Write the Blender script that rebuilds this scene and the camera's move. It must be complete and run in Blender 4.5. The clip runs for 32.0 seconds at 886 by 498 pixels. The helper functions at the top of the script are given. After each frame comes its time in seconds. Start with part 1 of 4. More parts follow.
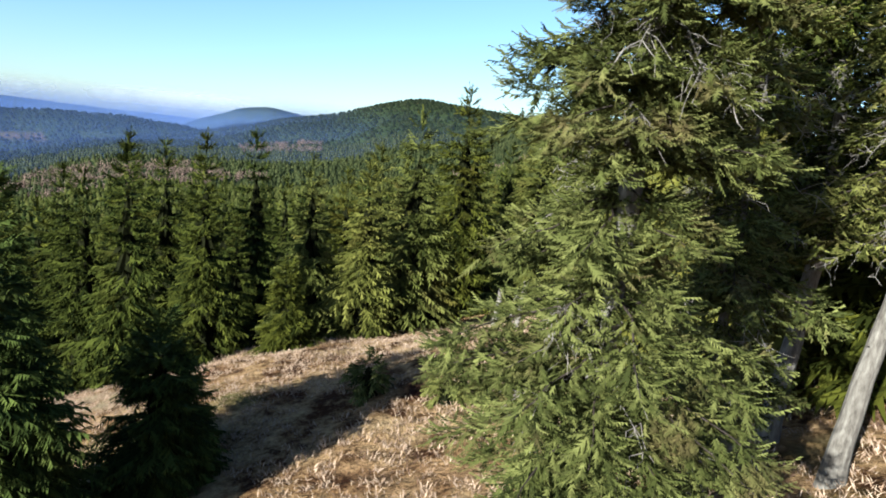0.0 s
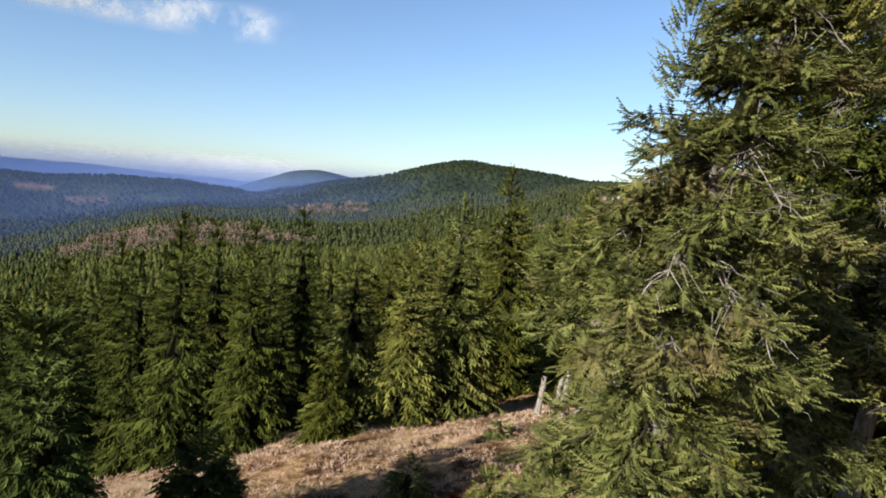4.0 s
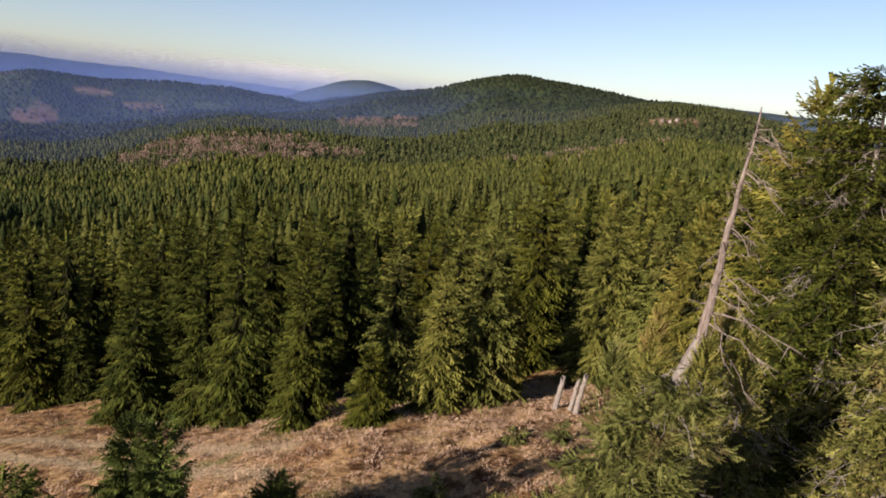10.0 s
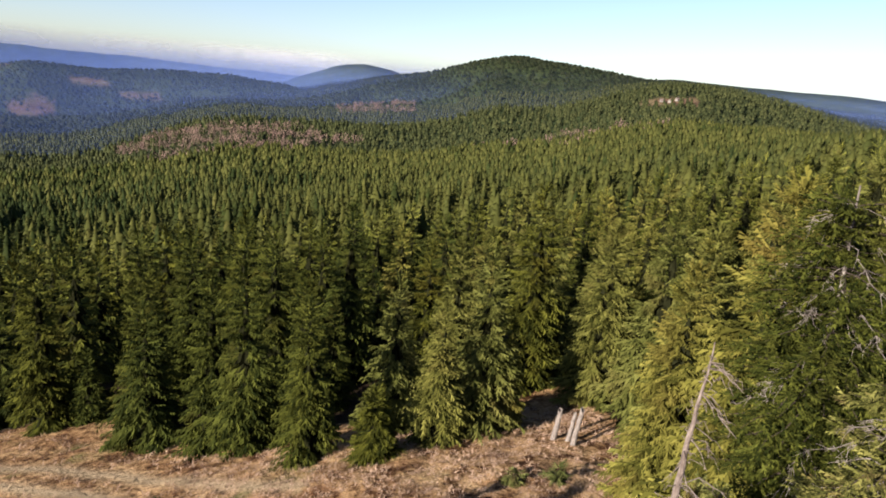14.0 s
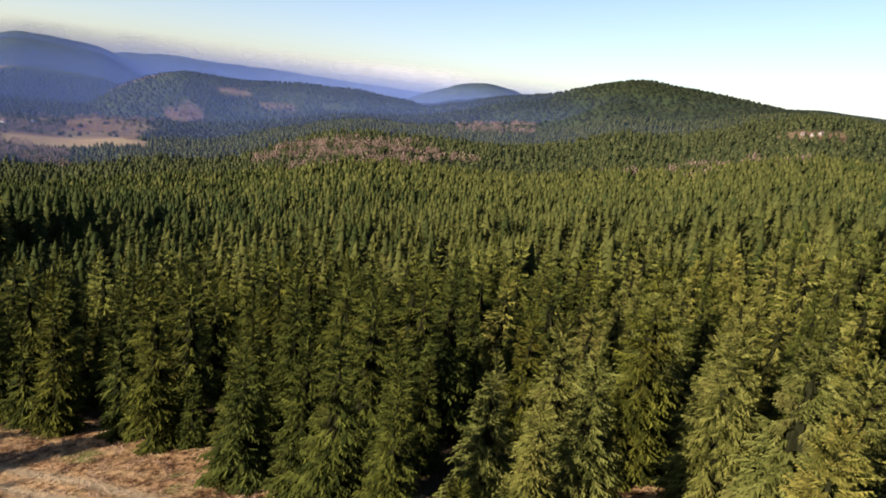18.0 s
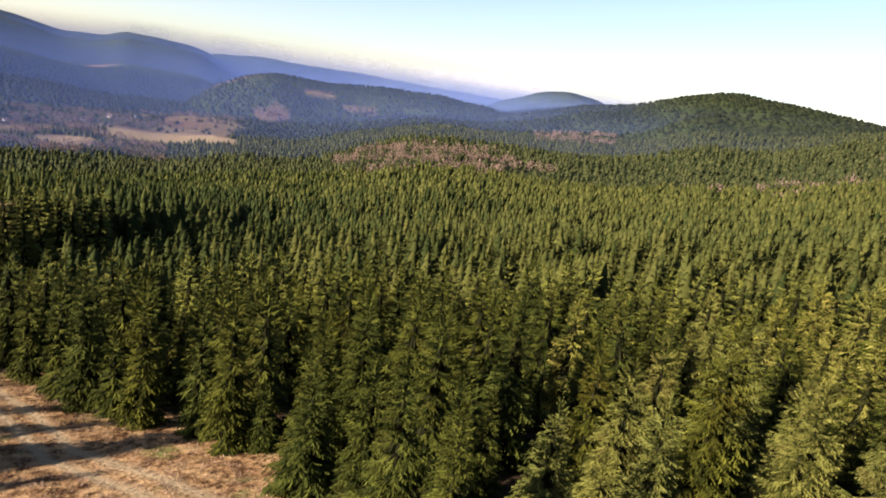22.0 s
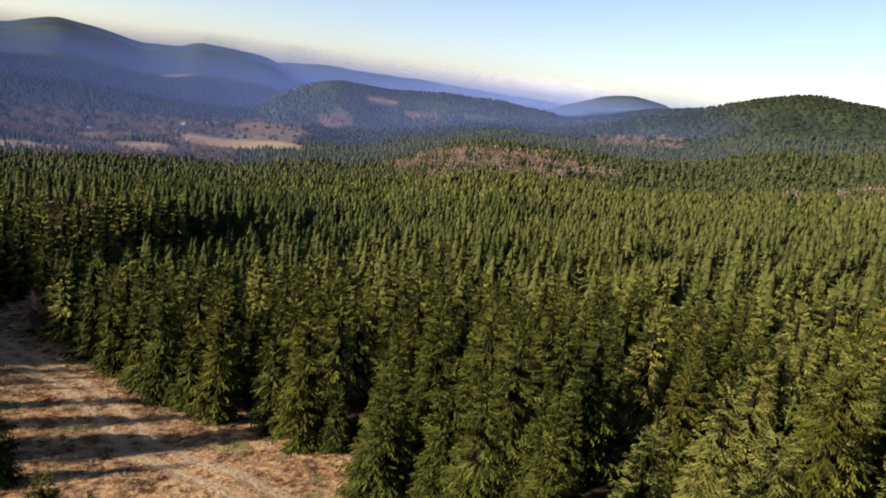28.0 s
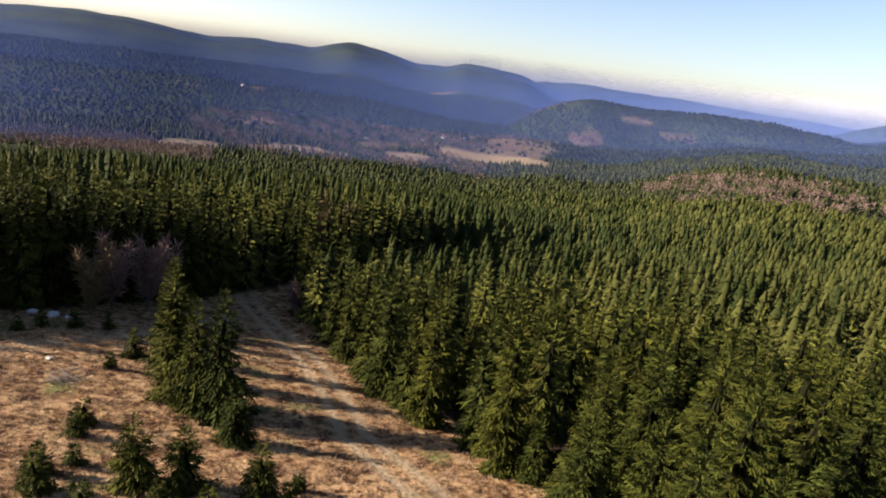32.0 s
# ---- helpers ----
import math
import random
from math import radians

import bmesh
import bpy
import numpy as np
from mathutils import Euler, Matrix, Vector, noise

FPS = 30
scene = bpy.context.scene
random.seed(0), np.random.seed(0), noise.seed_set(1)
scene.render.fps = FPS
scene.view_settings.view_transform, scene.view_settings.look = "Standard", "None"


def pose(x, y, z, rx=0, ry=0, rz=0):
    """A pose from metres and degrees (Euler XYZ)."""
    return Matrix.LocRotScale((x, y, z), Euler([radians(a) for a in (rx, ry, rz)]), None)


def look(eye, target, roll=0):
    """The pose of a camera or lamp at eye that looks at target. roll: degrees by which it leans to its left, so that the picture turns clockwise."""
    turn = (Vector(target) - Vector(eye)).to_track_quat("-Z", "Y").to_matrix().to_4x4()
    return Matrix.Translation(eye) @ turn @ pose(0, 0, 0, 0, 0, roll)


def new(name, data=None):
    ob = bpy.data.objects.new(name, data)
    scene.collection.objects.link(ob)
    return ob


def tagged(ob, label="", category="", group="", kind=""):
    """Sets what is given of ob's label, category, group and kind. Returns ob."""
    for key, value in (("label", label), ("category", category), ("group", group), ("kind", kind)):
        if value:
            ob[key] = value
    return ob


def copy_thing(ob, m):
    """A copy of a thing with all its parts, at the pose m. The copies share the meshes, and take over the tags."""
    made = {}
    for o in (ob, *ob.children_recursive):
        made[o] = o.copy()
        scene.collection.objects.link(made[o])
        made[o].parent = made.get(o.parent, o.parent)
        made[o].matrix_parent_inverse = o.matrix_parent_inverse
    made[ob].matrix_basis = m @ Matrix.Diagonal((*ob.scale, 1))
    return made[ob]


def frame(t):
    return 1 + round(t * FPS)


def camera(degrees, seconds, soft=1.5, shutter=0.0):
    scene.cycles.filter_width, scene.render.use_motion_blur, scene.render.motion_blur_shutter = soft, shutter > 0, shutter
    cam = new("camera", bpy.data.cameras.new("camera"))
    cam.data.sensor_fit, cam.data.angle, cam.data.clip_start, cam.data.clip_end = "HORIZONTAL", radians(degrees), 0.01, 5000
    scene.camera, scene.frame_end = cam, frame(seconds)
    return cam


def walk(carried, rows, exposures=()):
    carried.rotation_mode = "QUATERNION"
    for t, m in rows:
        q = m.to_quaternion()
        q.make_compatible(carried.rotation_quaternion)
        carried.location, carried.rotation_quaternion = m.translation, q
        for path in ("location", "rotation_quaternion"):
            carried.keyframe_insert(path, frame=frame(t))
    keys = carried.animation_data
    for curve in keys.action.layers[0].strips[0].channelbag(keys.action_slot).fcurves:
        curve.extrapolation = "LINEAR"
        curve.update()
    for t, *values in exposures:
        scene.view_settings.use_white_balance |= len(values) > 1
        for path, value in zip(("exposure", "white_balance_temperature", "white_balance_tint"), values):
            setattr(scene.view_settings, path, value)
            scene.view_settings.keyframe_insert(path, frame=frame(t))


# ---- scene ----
cam = camera(70.62, 32.0, soft=1.8)
PATH = [
    (0, look((-0.24, 1.83, 8.29), (-0.236, 11.675, 6.517), 4.60)),
    (1, look((-0.29, 1.82, 8.56), (-0.399, 11.656, 6.742), 4.20)),
    (2, look((-0.26, 1.81, 8.82), (-0.487, 11.644, 7.003), 4.26)),
    (3, look((-0.26, 1.82, 9.12), (-0.604, 11.653, 7.366), 4.72)),
    (3.5, look((-0.23, 1.87, 9.32), (-0.883, 11.776, 8.100), 3.70)),
    (4, look((-0.23, 1.90, 9.42), (-1.000, 11.830, 8.521), 3.94)),
    (4.5, look((-0.21, 1.96, 9.56), (-1.133, 11.889, 8.830), 3.36)),
    (6.5, look((0.06, 0.36, 11.36), (-1.478, 10.149, 10.042), 3.71)),
    (7, look((0.05, 0.30, 11.55), (-1.466, 10.083, 10.139), 4.12)),
    (8, look((0.06, 0.34, 12.23), (-1.460, 10.132, 10.899), 4.08)),
    (9, look((0.02, 0.25, 13.00), (-1.462, 10.040, 11.624), 4.33)),
    (9.5, look((0.05, 0.17, 13.37), (-1.435, 9.927, 11.730), 4.46)),
    (10, look((0.09, 0.16, 13.77), (-1.280, 9.798, 11.480), 5.54)),
    (11, look((0.11, 0.09, 14.38), (-1.214, 9.665, 11.808), 5.58)),
    (12, look((0.09, 0.07, 15.06), (-1.195, 9.627, 12.395), 6.02)),
    (13, look((0.00, 0.00, 15.76), (-1.353, 9.625, 13.410), 5.00)),
    (14, look((0.02, 0.06, 16.43), (-1.338, 9.635, 13.878), 4.40)),
    (14.5, look((0.01, 0.23, 16.75), (-1.353, 9.788, 14.143), 4.15)),
    (16.5, look((-0.36, 2.13, 18.00), (-2.443, 11.611, 15.600), 7.51)),
    (17, look((-0.49, 2.28, 18.30), (-3.114, 11.644, 15.966), 7.26)),
    (18, look((-0.41, 2.25, 18.91), (-3.480, 11.450, 16.475), 6.39)),
    (18.5, look((-0.36, 2.13, 19.22), (-3.568, 11.231, 16.586), 7.55)),
    (19, look((-0.51, 2.33, 19.44), (-4.048, 11.413, 17.226), 8.42)),
    (20, look((-0.53, 2.31, 19.89), (-4.298, 11.311, 17.718), 6.42)),
    (21, look((-0.52, 2.22, 20.22), (-4.483, 11.054, 17.714), 6.05)),
    (22, look((-0.60, 2.31, 20.45), (-4.727, 11.078, 17.967), 7.86)),
    (23, look((-0.94, 2.07, 20.56), (-5.231, 10.784, 18.173), 6.51)),
    (23.5, look((-1.00, 1.99, 20.54), (-5.298, 10.641, 17.955), 5.95)),
    (24, look((-1.12, 2.00, 20.46), (-5.330, 10.682, 17.854), 7.87)),
    (24.5, look((-1.30, 1.96, 20.36), (-5.539, 10.710, 18.012), 8.34)),
    (26.5, look((-2.01, 2.31, 20.01), (-6.102, 11.090, 17.535), 8.39)),
    (27, look((-2.15, 2.65, 19.82), (-6.430, 11.387, 17.501), 6.23)),
    (27.5, look((-2.17, 2.71, 19.69), (-6.752, 11.225, 17.146), 5.72)),
    (28, look((-2.23, 2.70, 19.59), (-7.179, 11.015, 17.073), 7.21)),
    (29, look((-2.30, 2.60, 19.59), (-7.677, 10.634, 17.034), 7.91)),
    (30, look((-2.38, 2.21, 19.96), (-8.306, 9.816, 17.318), 8.48)),
    (30.5, look((-2.62, 2.58, 19.86), (-9.006, 9.910, 17.505), 7.45)),
    (31, look((-2.59, 3.96, 19.94), (-9.296, 11.053, 17.770), 7.11)),
    (31.5, look((-2.78, 4.77, 19.82), (-9.901, 11.274, 17.167), 6.36)),
    (32, look((-2.77, 5.25, 19.54), (-10.464, 11.037, 16.824), 7.43)),
]
EXPOSURES = [
    (0, 2.02, 5350, 2), (2, 2.02, 5400, 2), (3, 2.00, 5850, 6), (4, 1.72, 5850, 11), (4.5, 1.67, 6000, 16), (7, 1.72, 6600, 20), (8.5, 1.50, 6450, 22), (9.5, 1.46, 6450, 22), (10.2, 1.66, 6500, 22),
    (10.9, 2.20, 6700, 20), (12.2, 2.20, 6600, 20), (13, 1.91, 6250, 18), (14.5, 1.84, 6200, 19), (16.5, 1.86, 6350, 20), (18, 1.88, 6400, 20), (19, 2.18, 6500, 20), (20, 1.94, 6450, 21), (21, 1.96, 6500, 21),
    (22, 2.18, 6650, 21), (23, 2.02, 6450, 21), (24, 2.04, 6450, 21), (27, 1.92, 6450, 21), (32, 2.04, 6450, 22),
]
walk(cam, PATH, EXPOSURES)

# ---- light ----
SUN_FROM = 218.0      # bearing of the sun, clockwise from +y
SUN_HIGH = 20.0
world = bpy.data.worlds.new("sky")
scene.world = world
world.use_nodes = True
wn = world.node_tree.nodes
sky = wn.new("ShaderNodeTexSky")
sky.sky_type = "NISHITA"
sky.sun_disc = False
sky.sun_elevation = radians(SUN_HIGH)
sky.sun_rotation = radians(SUN_FROM)
sky.altitude = 1200
sky.air_density, sky.dust_density, sky.ozone_density = 1.0, 1.8, 1.5
wn["Background"].inputs["Strength"].default_value = 0.05
world.node_tree.links.new(sky.outputs[0], wn["Background"].inputs[0])
sun = new("sun", bpy.data.lights.new("sun", "SUN"))
sun.data.energy, sun.data.angle, sun.data.color = 5.0, radians(0.55), (1.0, 0.88, 0.70)
sb, sh = radians(SUN_FROM), radians(SUN_HIGH)
sun.matrix_world = look((math.sin(sb) * math.cos(sh) * 100, math.cos(sb) * math.cos(sh) * 100, math.sin(sh) * 100), (0, 0, 0))


# ---- materials ----
def material(name, rough=0.8, spec=0.3):
    m = bpy.data.materials.new(name)
    m.use_nodes = True
    b = m.node_tree.nodes["Principled BSDF"]
    b.inputs["Roughness"].default_value = rough
    b.inputs["Specular IOR Level"].default_value = spec
    return m, m.node_tree.nodes, m.node_tree.links, b


def ramp(nodes, stops):
    r = nodes.new("ShaderNodeValToRGB")
    while len(r.color_ramp.elements) < len(stops):
        r.color_ramp.elements.new(0.5)
    for e, (p, c) in zip(r.color_ramp.elements, stops):
        e.position, e.color = p, (*c, 1)
    return r


def noise_node(nodes, links, scale, detail=4.0, rough=0.55, vector=None):
    n = nodes.new("ShaderNodeTexNoise")
    n.inputs["Scale"].default_value, n.inputs["Detail"].default_value, n.inputs["Roughness"].default_value = scale, detail, rough
    if vector is not None:
        links.new(vector, n.inputs["Vector"])
    return n


def mixed(nodes, links, fac, a, b, how="MIX"):
    m = nodes.new("ShaderNodeMix")
    m.data_type, m.blend_type = "RGBA", how
    for s, v in ((m.inputs[0], fac), (m.inputs[6], a), (m.inputs[7], b)):
        if isinstance(v, (int, float)):
            s.default_value = v
        elif isinstance(v, tuple):
            s.default_value = (*v, 1)
        else:
            links.new(v, s)
    return m.outputs[2]


def place_of(nodes):
    return nodes.new("ShaderNodeNewGeometry").outputs["Position"]


def needles(name, dark, mid, light, yellow, through_share=0.1, patch_scale=0.35, per_tree=False):
    """Conifer needles: tone varies from tree to tree and from twig to twig."""
    m, n, l, b = material(name, 0.85, 0.04)
    geo = n.new("ShaderNodeNewGeometry")
    info = n.new("ShaderNodeObjectInfo")
    tone = ramp(n, [(0.0, dark), (0.45, mid), (1.0, light)])
    if per_tree:
        att = n.new("ShaderNodeAttribute")
        att.attribute_name = "tone"
        blend = n.new("ShaderNodeMix")
        blend.inputs[0].default_value = 0.35
        l.new(att.outputs["Fac"], blend.inputs[2])
        l.new(geo.outputs["Random Per Island"], blend.inputs[3])
        l.new(blend.outputs[0], tone.inputs[0])
    else:
        l.new(geo.outputs["Random Per Island"], tone.inputs[0])
    big = noise_node(n, l, patch_scale, 3, 0.6, geo.outputs["Position"])
    patch = ramp(n, [(0.54, (0, 0, 0)), (0.78, (1, 1, 1))])
    l.new(big.outputs[0], patch.inputs[0])
    c = mixed(n, l, patch.outputs[0], tone.outputs[0], yellow)
    vary = ramp(n, [(0.0, (0.78, 0.84, 0.9)), (0.5, (1, 1, 1)), (1.0, (1.14, 1.06, 0.9))])
    l.new(info.outputs["Random"], vary.inputs[0])
    c = mixed(n, l, 1.0, c, vary.outputs[0], "MULTIPLY")
    l.new(c, b.inputs["Base Color"])
    t = n.new("ShaderNodeBsdfTranslucent")
    l.new(c, t.inputs[0])
    mix = n.new("ShaderNodeMixShader")
    mix.inputs[0].default_value = through_share
    l.new(b.outputs[0], mix.inputs[1])
    l.new(t.outputs[0], mix.inputs[2])
    l.new(mix.outputs[0], n["Material Output"].inputs[0])
    return m


NEEDLES = needles("spruce_needles", (0.007, 0.010, 0.002), (0.026, 0.031, 0.005), (0.060, 0.067, 0.011), (0.042, 0.040, 0.007), 0.1)
NEEDLES_DARK = needles("dark_spruce_needles", (0.006, 0.010, 0.002), (0.022, 0.028, 0.005), (0.052, 0.061, 0.011), (0.035, 0.035, 0.007), 0.08)
NEEDLES_OLD = needles("old_spruce_needles", (0.018, 0.021, 0.006), (0.060, 0.066, 0.017), (0.130, 0.132, 0.040), (0.110, 0.080, 0.036), 0.1, 1.4)
NEEDLES_YOUNG = needles("young_spruce_needles", (0.012, 0.018, 0.004), (0.036, 0.047, 0.010), (0.074, 0.090, 0.019), (0.050, 0.054, 0.013), 0.1, 1.0)
NEEDLES_FOREST = needles("forest_spruce_needles", (0.016, 0.024, 0.007), (0.057, 0.067, 0.014), (0.104, 0.114, 0.026), (0.070, 0.068, 0.018), 0.08)
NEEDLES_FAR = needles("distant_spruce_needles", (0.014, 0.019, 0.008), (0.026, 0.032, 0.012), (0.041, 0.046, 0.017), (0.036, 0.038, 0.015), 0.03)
# darker forest tone: the shade of the western slopes put into the colour
FOREST_SHADED = needles("shaded_forest", (0.009, 0.015, 0.005), (0.017, 0.025, 0.007), (0.031, 0.039, 0.011), (0.026, 0.031, 0.009), 0.03, 0.35, True)
FOREST_OLIVE = needles("olive_forest", (0.018, 0.025, 0.008), (0.034, 0.041, 0.012), (0.055, 0.061, 0.018), (0.046, 0.047, 0.015), 0.03, 0.35, True)
NEEDLES_OLIVE = needles("olive_spruce_needles", (0.017, 0.020, 0.004), (0.060, 0.063, 0.013), (0.118, 0.118, 0.028), (0.092, 0.078, 0.021), 0.08)
# darker, bluer copy of the distant needles: dimming by distance put into the colour
NEEDLES_HILL = needles("dimmed_hill_needles", (0.007, 0.011, 0.006), (0.012, 0.017, 0.009), (0.019, 0.024, 0.012), (0.017, 0.019, 0.010), 0.03)


def bark(name, a, b_, c_, scale):
    m, n, l, b = material(name, 0.9, 0.15)
    p = place_of(n)
    stretch = n.new("ShaderNodeMapping")
    stretch.inputs["Scale"].default_value = (1, 1, 0.3)
    l.new(p, stretch.inputs[0])
    f = noise_node(n, l, scale, 6, 0.65, stretch.outputs[0])
    r = ramp(n, [(0.3, a), (0.5, b_), (0.72, c_)])
    l.new(f.outputs[0], r.inputs[0])
    l.new(r.outputs[0], b.inputs["Base Color"])
    bump = n.new("ShaderNodeBump")
    bump.inputs["Strength"].default_value, bump.inputs["Distance"].default_value = 0.6, 0.02
    l.new(f.outputs[0], bump.inputs["Height"])
    l.new(bump.outputs[0], b.inputs["Normal"])
    return m


BARK = bark("grey_spruce_bark", (0.044, 0.037, 0.032), (0.104, 0.093, 0.082), (0.173, 0.160, 0.143), 14)
BARK_DARK = bark("brown_spruce_bark", (0.013, 0.010, 0.008), (0.033, 0.026, 0.022), (0.057, 0.048, 0.040), 12)
SNAG = bark("grey_brown_snag", (0.047, 0.036, 0.031), (0.109, 0.090, 0.078), (0.187, 0.160, 0.140), 26)
DEADWOOD = bark("weathered_dead_wood", (0.065, 0.053, 0.049), (0.137, 0.122, 0.109), (0.211, 0.194, 0.174), 20)
TWIG = bark("bare_grey_twigs", (0.044, 0.036, 0.030), (0.082, 0.071, 0.058), (0.120, 0.107, 0.091), 9)


def bare_crown(name, a, b_):
    m, n, l, b = material(name, 0.9, 0.1)
    geo = n.new("ShaderNodeNewGeometry")
    r = ramp(n, [(0.0, a), (1.0, b_)])
    l.new(geo.outputs["Random Per Island"], r.inputs[0])
    l.new(r.outputs[0], b.inputs["Base Color"])
    return m


# inner twigs and needles, blackened so shade between boughs is in the colour
INNER = bark("shaded_inner_twigs", (0.004, 0.004, 0.002), (0.008, 0.009, 0.004), (0.015, 0.016, 0.007), 6)
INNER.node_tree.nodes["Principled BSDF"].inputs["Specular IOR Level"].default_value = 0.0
BARK_DARK.node_tree.nodes["Principled BSDF"].inputs["Specular IOR Level"].default_value = 0.03
BARE = bare_crown("bare_beech_twigs", (0.075, 0.050, 0.042), (0.165, 0.115, 0.097))
LARCH = bare_crown("bare_autumn_twigs", (0.092, 0.062, 0.029), (0.156, 0.113, 0.054))


def ground_material():
    """Dry mountain grass near, woodland floor and far wooded slopes, meadows in the valley."""
    m, n, l, b = material("dry_grass_ground", 0.95, 0.05)
    p = place_of(n)
    tone = noise_node(n, l, 0.45, 6, 0.62, p)
    fine = noise_node(n, l, 7.0, 8, 0.7, p)
    straw = ramp(n, [(0.28, (0.140, 0.078, 0.044)), (0.45, (0.265, 0.176, 0.096)), (0.62, (0.335, 0.245, 0.140)), (0.8, (0.270, 0.152, 0.080))])
    l.new(tone.outputs[0], straw.inputs[0])
    grain = ramp(n, [(0.25, (0.45, 0.42, 0.40)), (0.5, (0.95, 0.93, 0.9)), (0.75, (1.3, 1.25, 1.15))])
    l.new(fine.outputs[0], grain.inputs[0])
    grass = mixed(n, l, 1.0, straw.outputs[0], grain.outputs[0], "MULTIPLY")
    clump = noise_node(n, l, 0.8, 8, 0.78, p)
    heath = ramp(n, [(0.41, (0.2, 0.13, 0.11)), (0.48, (0.8, 0.72, 0.64)), (0.56, (1.35, 1.32, 1.26))])
    l.new(clump.outputs[0], heath.inputs[0])
    grass = mixed(n, l, 1.0, grass, heath.outputs[0], "MULTIPLY")
    moss_n = noise_node(n, l, 0.16, 4, 0.6, p)
    moss = ramp(n, [(0.56, (0, 0, 0)), (0.68, (1, 1, 1))])
    l.new(moss_n.outputs[0], moss.inputs[0])
    grass = mixed(n, l, moss.outputs[0], grass, (0.13, 0.13, 0.045))
    # woodland
    att = n.new("ShaderNodeAttribute")
    att.attribute_name = "cover"
    sep = n.new("ShaderNodeSeparateColor")
    l.new(att.outputs["Color"], sep.inputs[0])
    wn1 = noise_node(n, l, 0.03, 6, 0.7, p)
    wood = ramp(n, [(0.3, (0.013, 0.021, 0.008)), (0.5, (0.025, 0.036, 0.013)), (0.7, (0.040, 0.048, 0.018))])
    l.new(wn1.outputs[0], wood.inputs[0])
    wn2 = noise_node(n, l, 0.004, 5, 0.65, p)
    clear = ramp(n, [(0.66, (0, 0, 0)), (0.70, (1, 1, 1))])
    l.new(wn2.outputs[0], clear.inputs[0])
    woods = mixed(n, l, clear.outputs[0], wood.outputs[0], (0.15, 0.10, 0.06))
    # forest litter, coloured darker to deepen the shade under the trees
    litter = ramp(n, [(0.35, (0.018, 0.013, 0.008)), (0.6, (0.045, 0.031, 0.018))])
    l.new(fine.outputs[0], litter.inputs[0])
    # relief of the far slopes put into the colour as broad lighter and darker noise
    broad = noise_node(n, l, 0.0022, 6, 0.7, p)
    relief = ramp(n, [(0.36, (0.45, 0.45, 0.5)), (0.52, (1, 1, 1)), (0.66, (1.35, 1.32, 1.25))])
    l.new(broad.outputs[0], relief.inputs[0])
    woods = mixed(n, l, 1.0, woods, relief.outputs[0], "MULTIPLY")
    woods = mixed(n, l, att.outputs["Alpha"], litter.outputs[0], woods)
    c = mixed(n, l, sep.outputs[0], grass, woods)
    field_n = noise_node(n, l, 0.016, 8, 0.75, p)
    field = ramp(n, [(0.32, (0.058, 0.035, 0.023)), (0.46, (0.108, 0.069, 0.043)), (0.58, (0.112, 0.097, 0.047)), (0.70, (0.077, 0.047, 0.031))])
    l.new(field_n.outputs[0], field.inputs[0])
    c = mixed(n, l, sep.outputs[1], c, field.outputs[0])
    c = mixed(n, l, sep.outputs[2], c, (0.310, 0.245, 0.155))
    l.new(c, b.inputs["Base Color"])
    bump = n.new("ShaderNodeBump")
    bump.inputs["Strength"].default_value, bump.inputs["Distance"].default_value = 0.9, 0.25
    l.new(fine.outputs[0], bump.inputs["Height"])
    lumps = noise_node(n, l, 1.7, 5, 0.6, p)
    tussock = n.new("ShaderNodeBump")
    tussock.inputs["Strength"].default_value, tussock.inputs["Distance"].default_value = 1.0, 0.55
    l.new(lumps.outputs[0], tussock.inputs["Height"])
    l.new(bump.outputs[0], tussock.inputs["Normal"])
    l.new(tussock.outputs[0], b.inputs["Normal"])
    return m


GROUND = ground_material()


# ---- the land ----
BEARINGS = [-180, -135, -90, -65, -52, -42, -25, -12, -3, 12, 30, 90, 180]
RANGES = [90, 300, 600, 1000, 1500, 2200, 3200, 4200, 4700]
# height of the land along each bearing, at each range
LAND = {
    -180: "12 30 40 40 30 20 20 20 20",
    -135: "-10 -20 -40 -60 -60 -40 0 30 0",
    -90: "-20 -44 -100 -125 -118 -115 -120 -90 -60",
    -65: "-19 -50 -100 -122 -118 -115 -120 -90 -60",
    -52: "-18 -56 -98 -118 -114 -120 -120 -90 -60",
    -42: "-16 -60 -90 -108 -104 -90 -110 -80 -60",
    -25: "-13 -50 -60 -48 -56 -45 -100 -60 -60",
    -12: "-11 -42 -58 -44 -14 22 -60 55 0",
    -3: "-9 -32 -46 -14 45 52 -40 20 0",
    12: "-5 -16 -10 28 36 40 40 20 0",
    30: "3 0 -10 -14 -14 0 50 40 0",
    90: "24 45 60 60 50 40 30 20 0",
    180: "12 30 40 40 30 20 20 20 20",
}
LAND = np.array([[float(v) for v in LAND[b].split()] for b in BEARINGS])


def ease(x):
    x = np.clip(x, 0.0, 1.0)
    return x * x * (3 - 2 * x)


def waves(x, y, size, seed):
    """Smooth uneven swell, about -1 to 1."""
    r = np.random.RandomState(seed)
    total = np.zeros_like(x)
    for k in range(7):
        a, f, p = r.uniform(0, 6.28), (0.6 + 0.25 * k) / size * 6.28, r.uniform(0, 6.28)
        total = total + np.sin((x * np.cos(a) + y * np.sin(a)) * f + p) / (1 + 0.35 * k)
    return total / 3.2


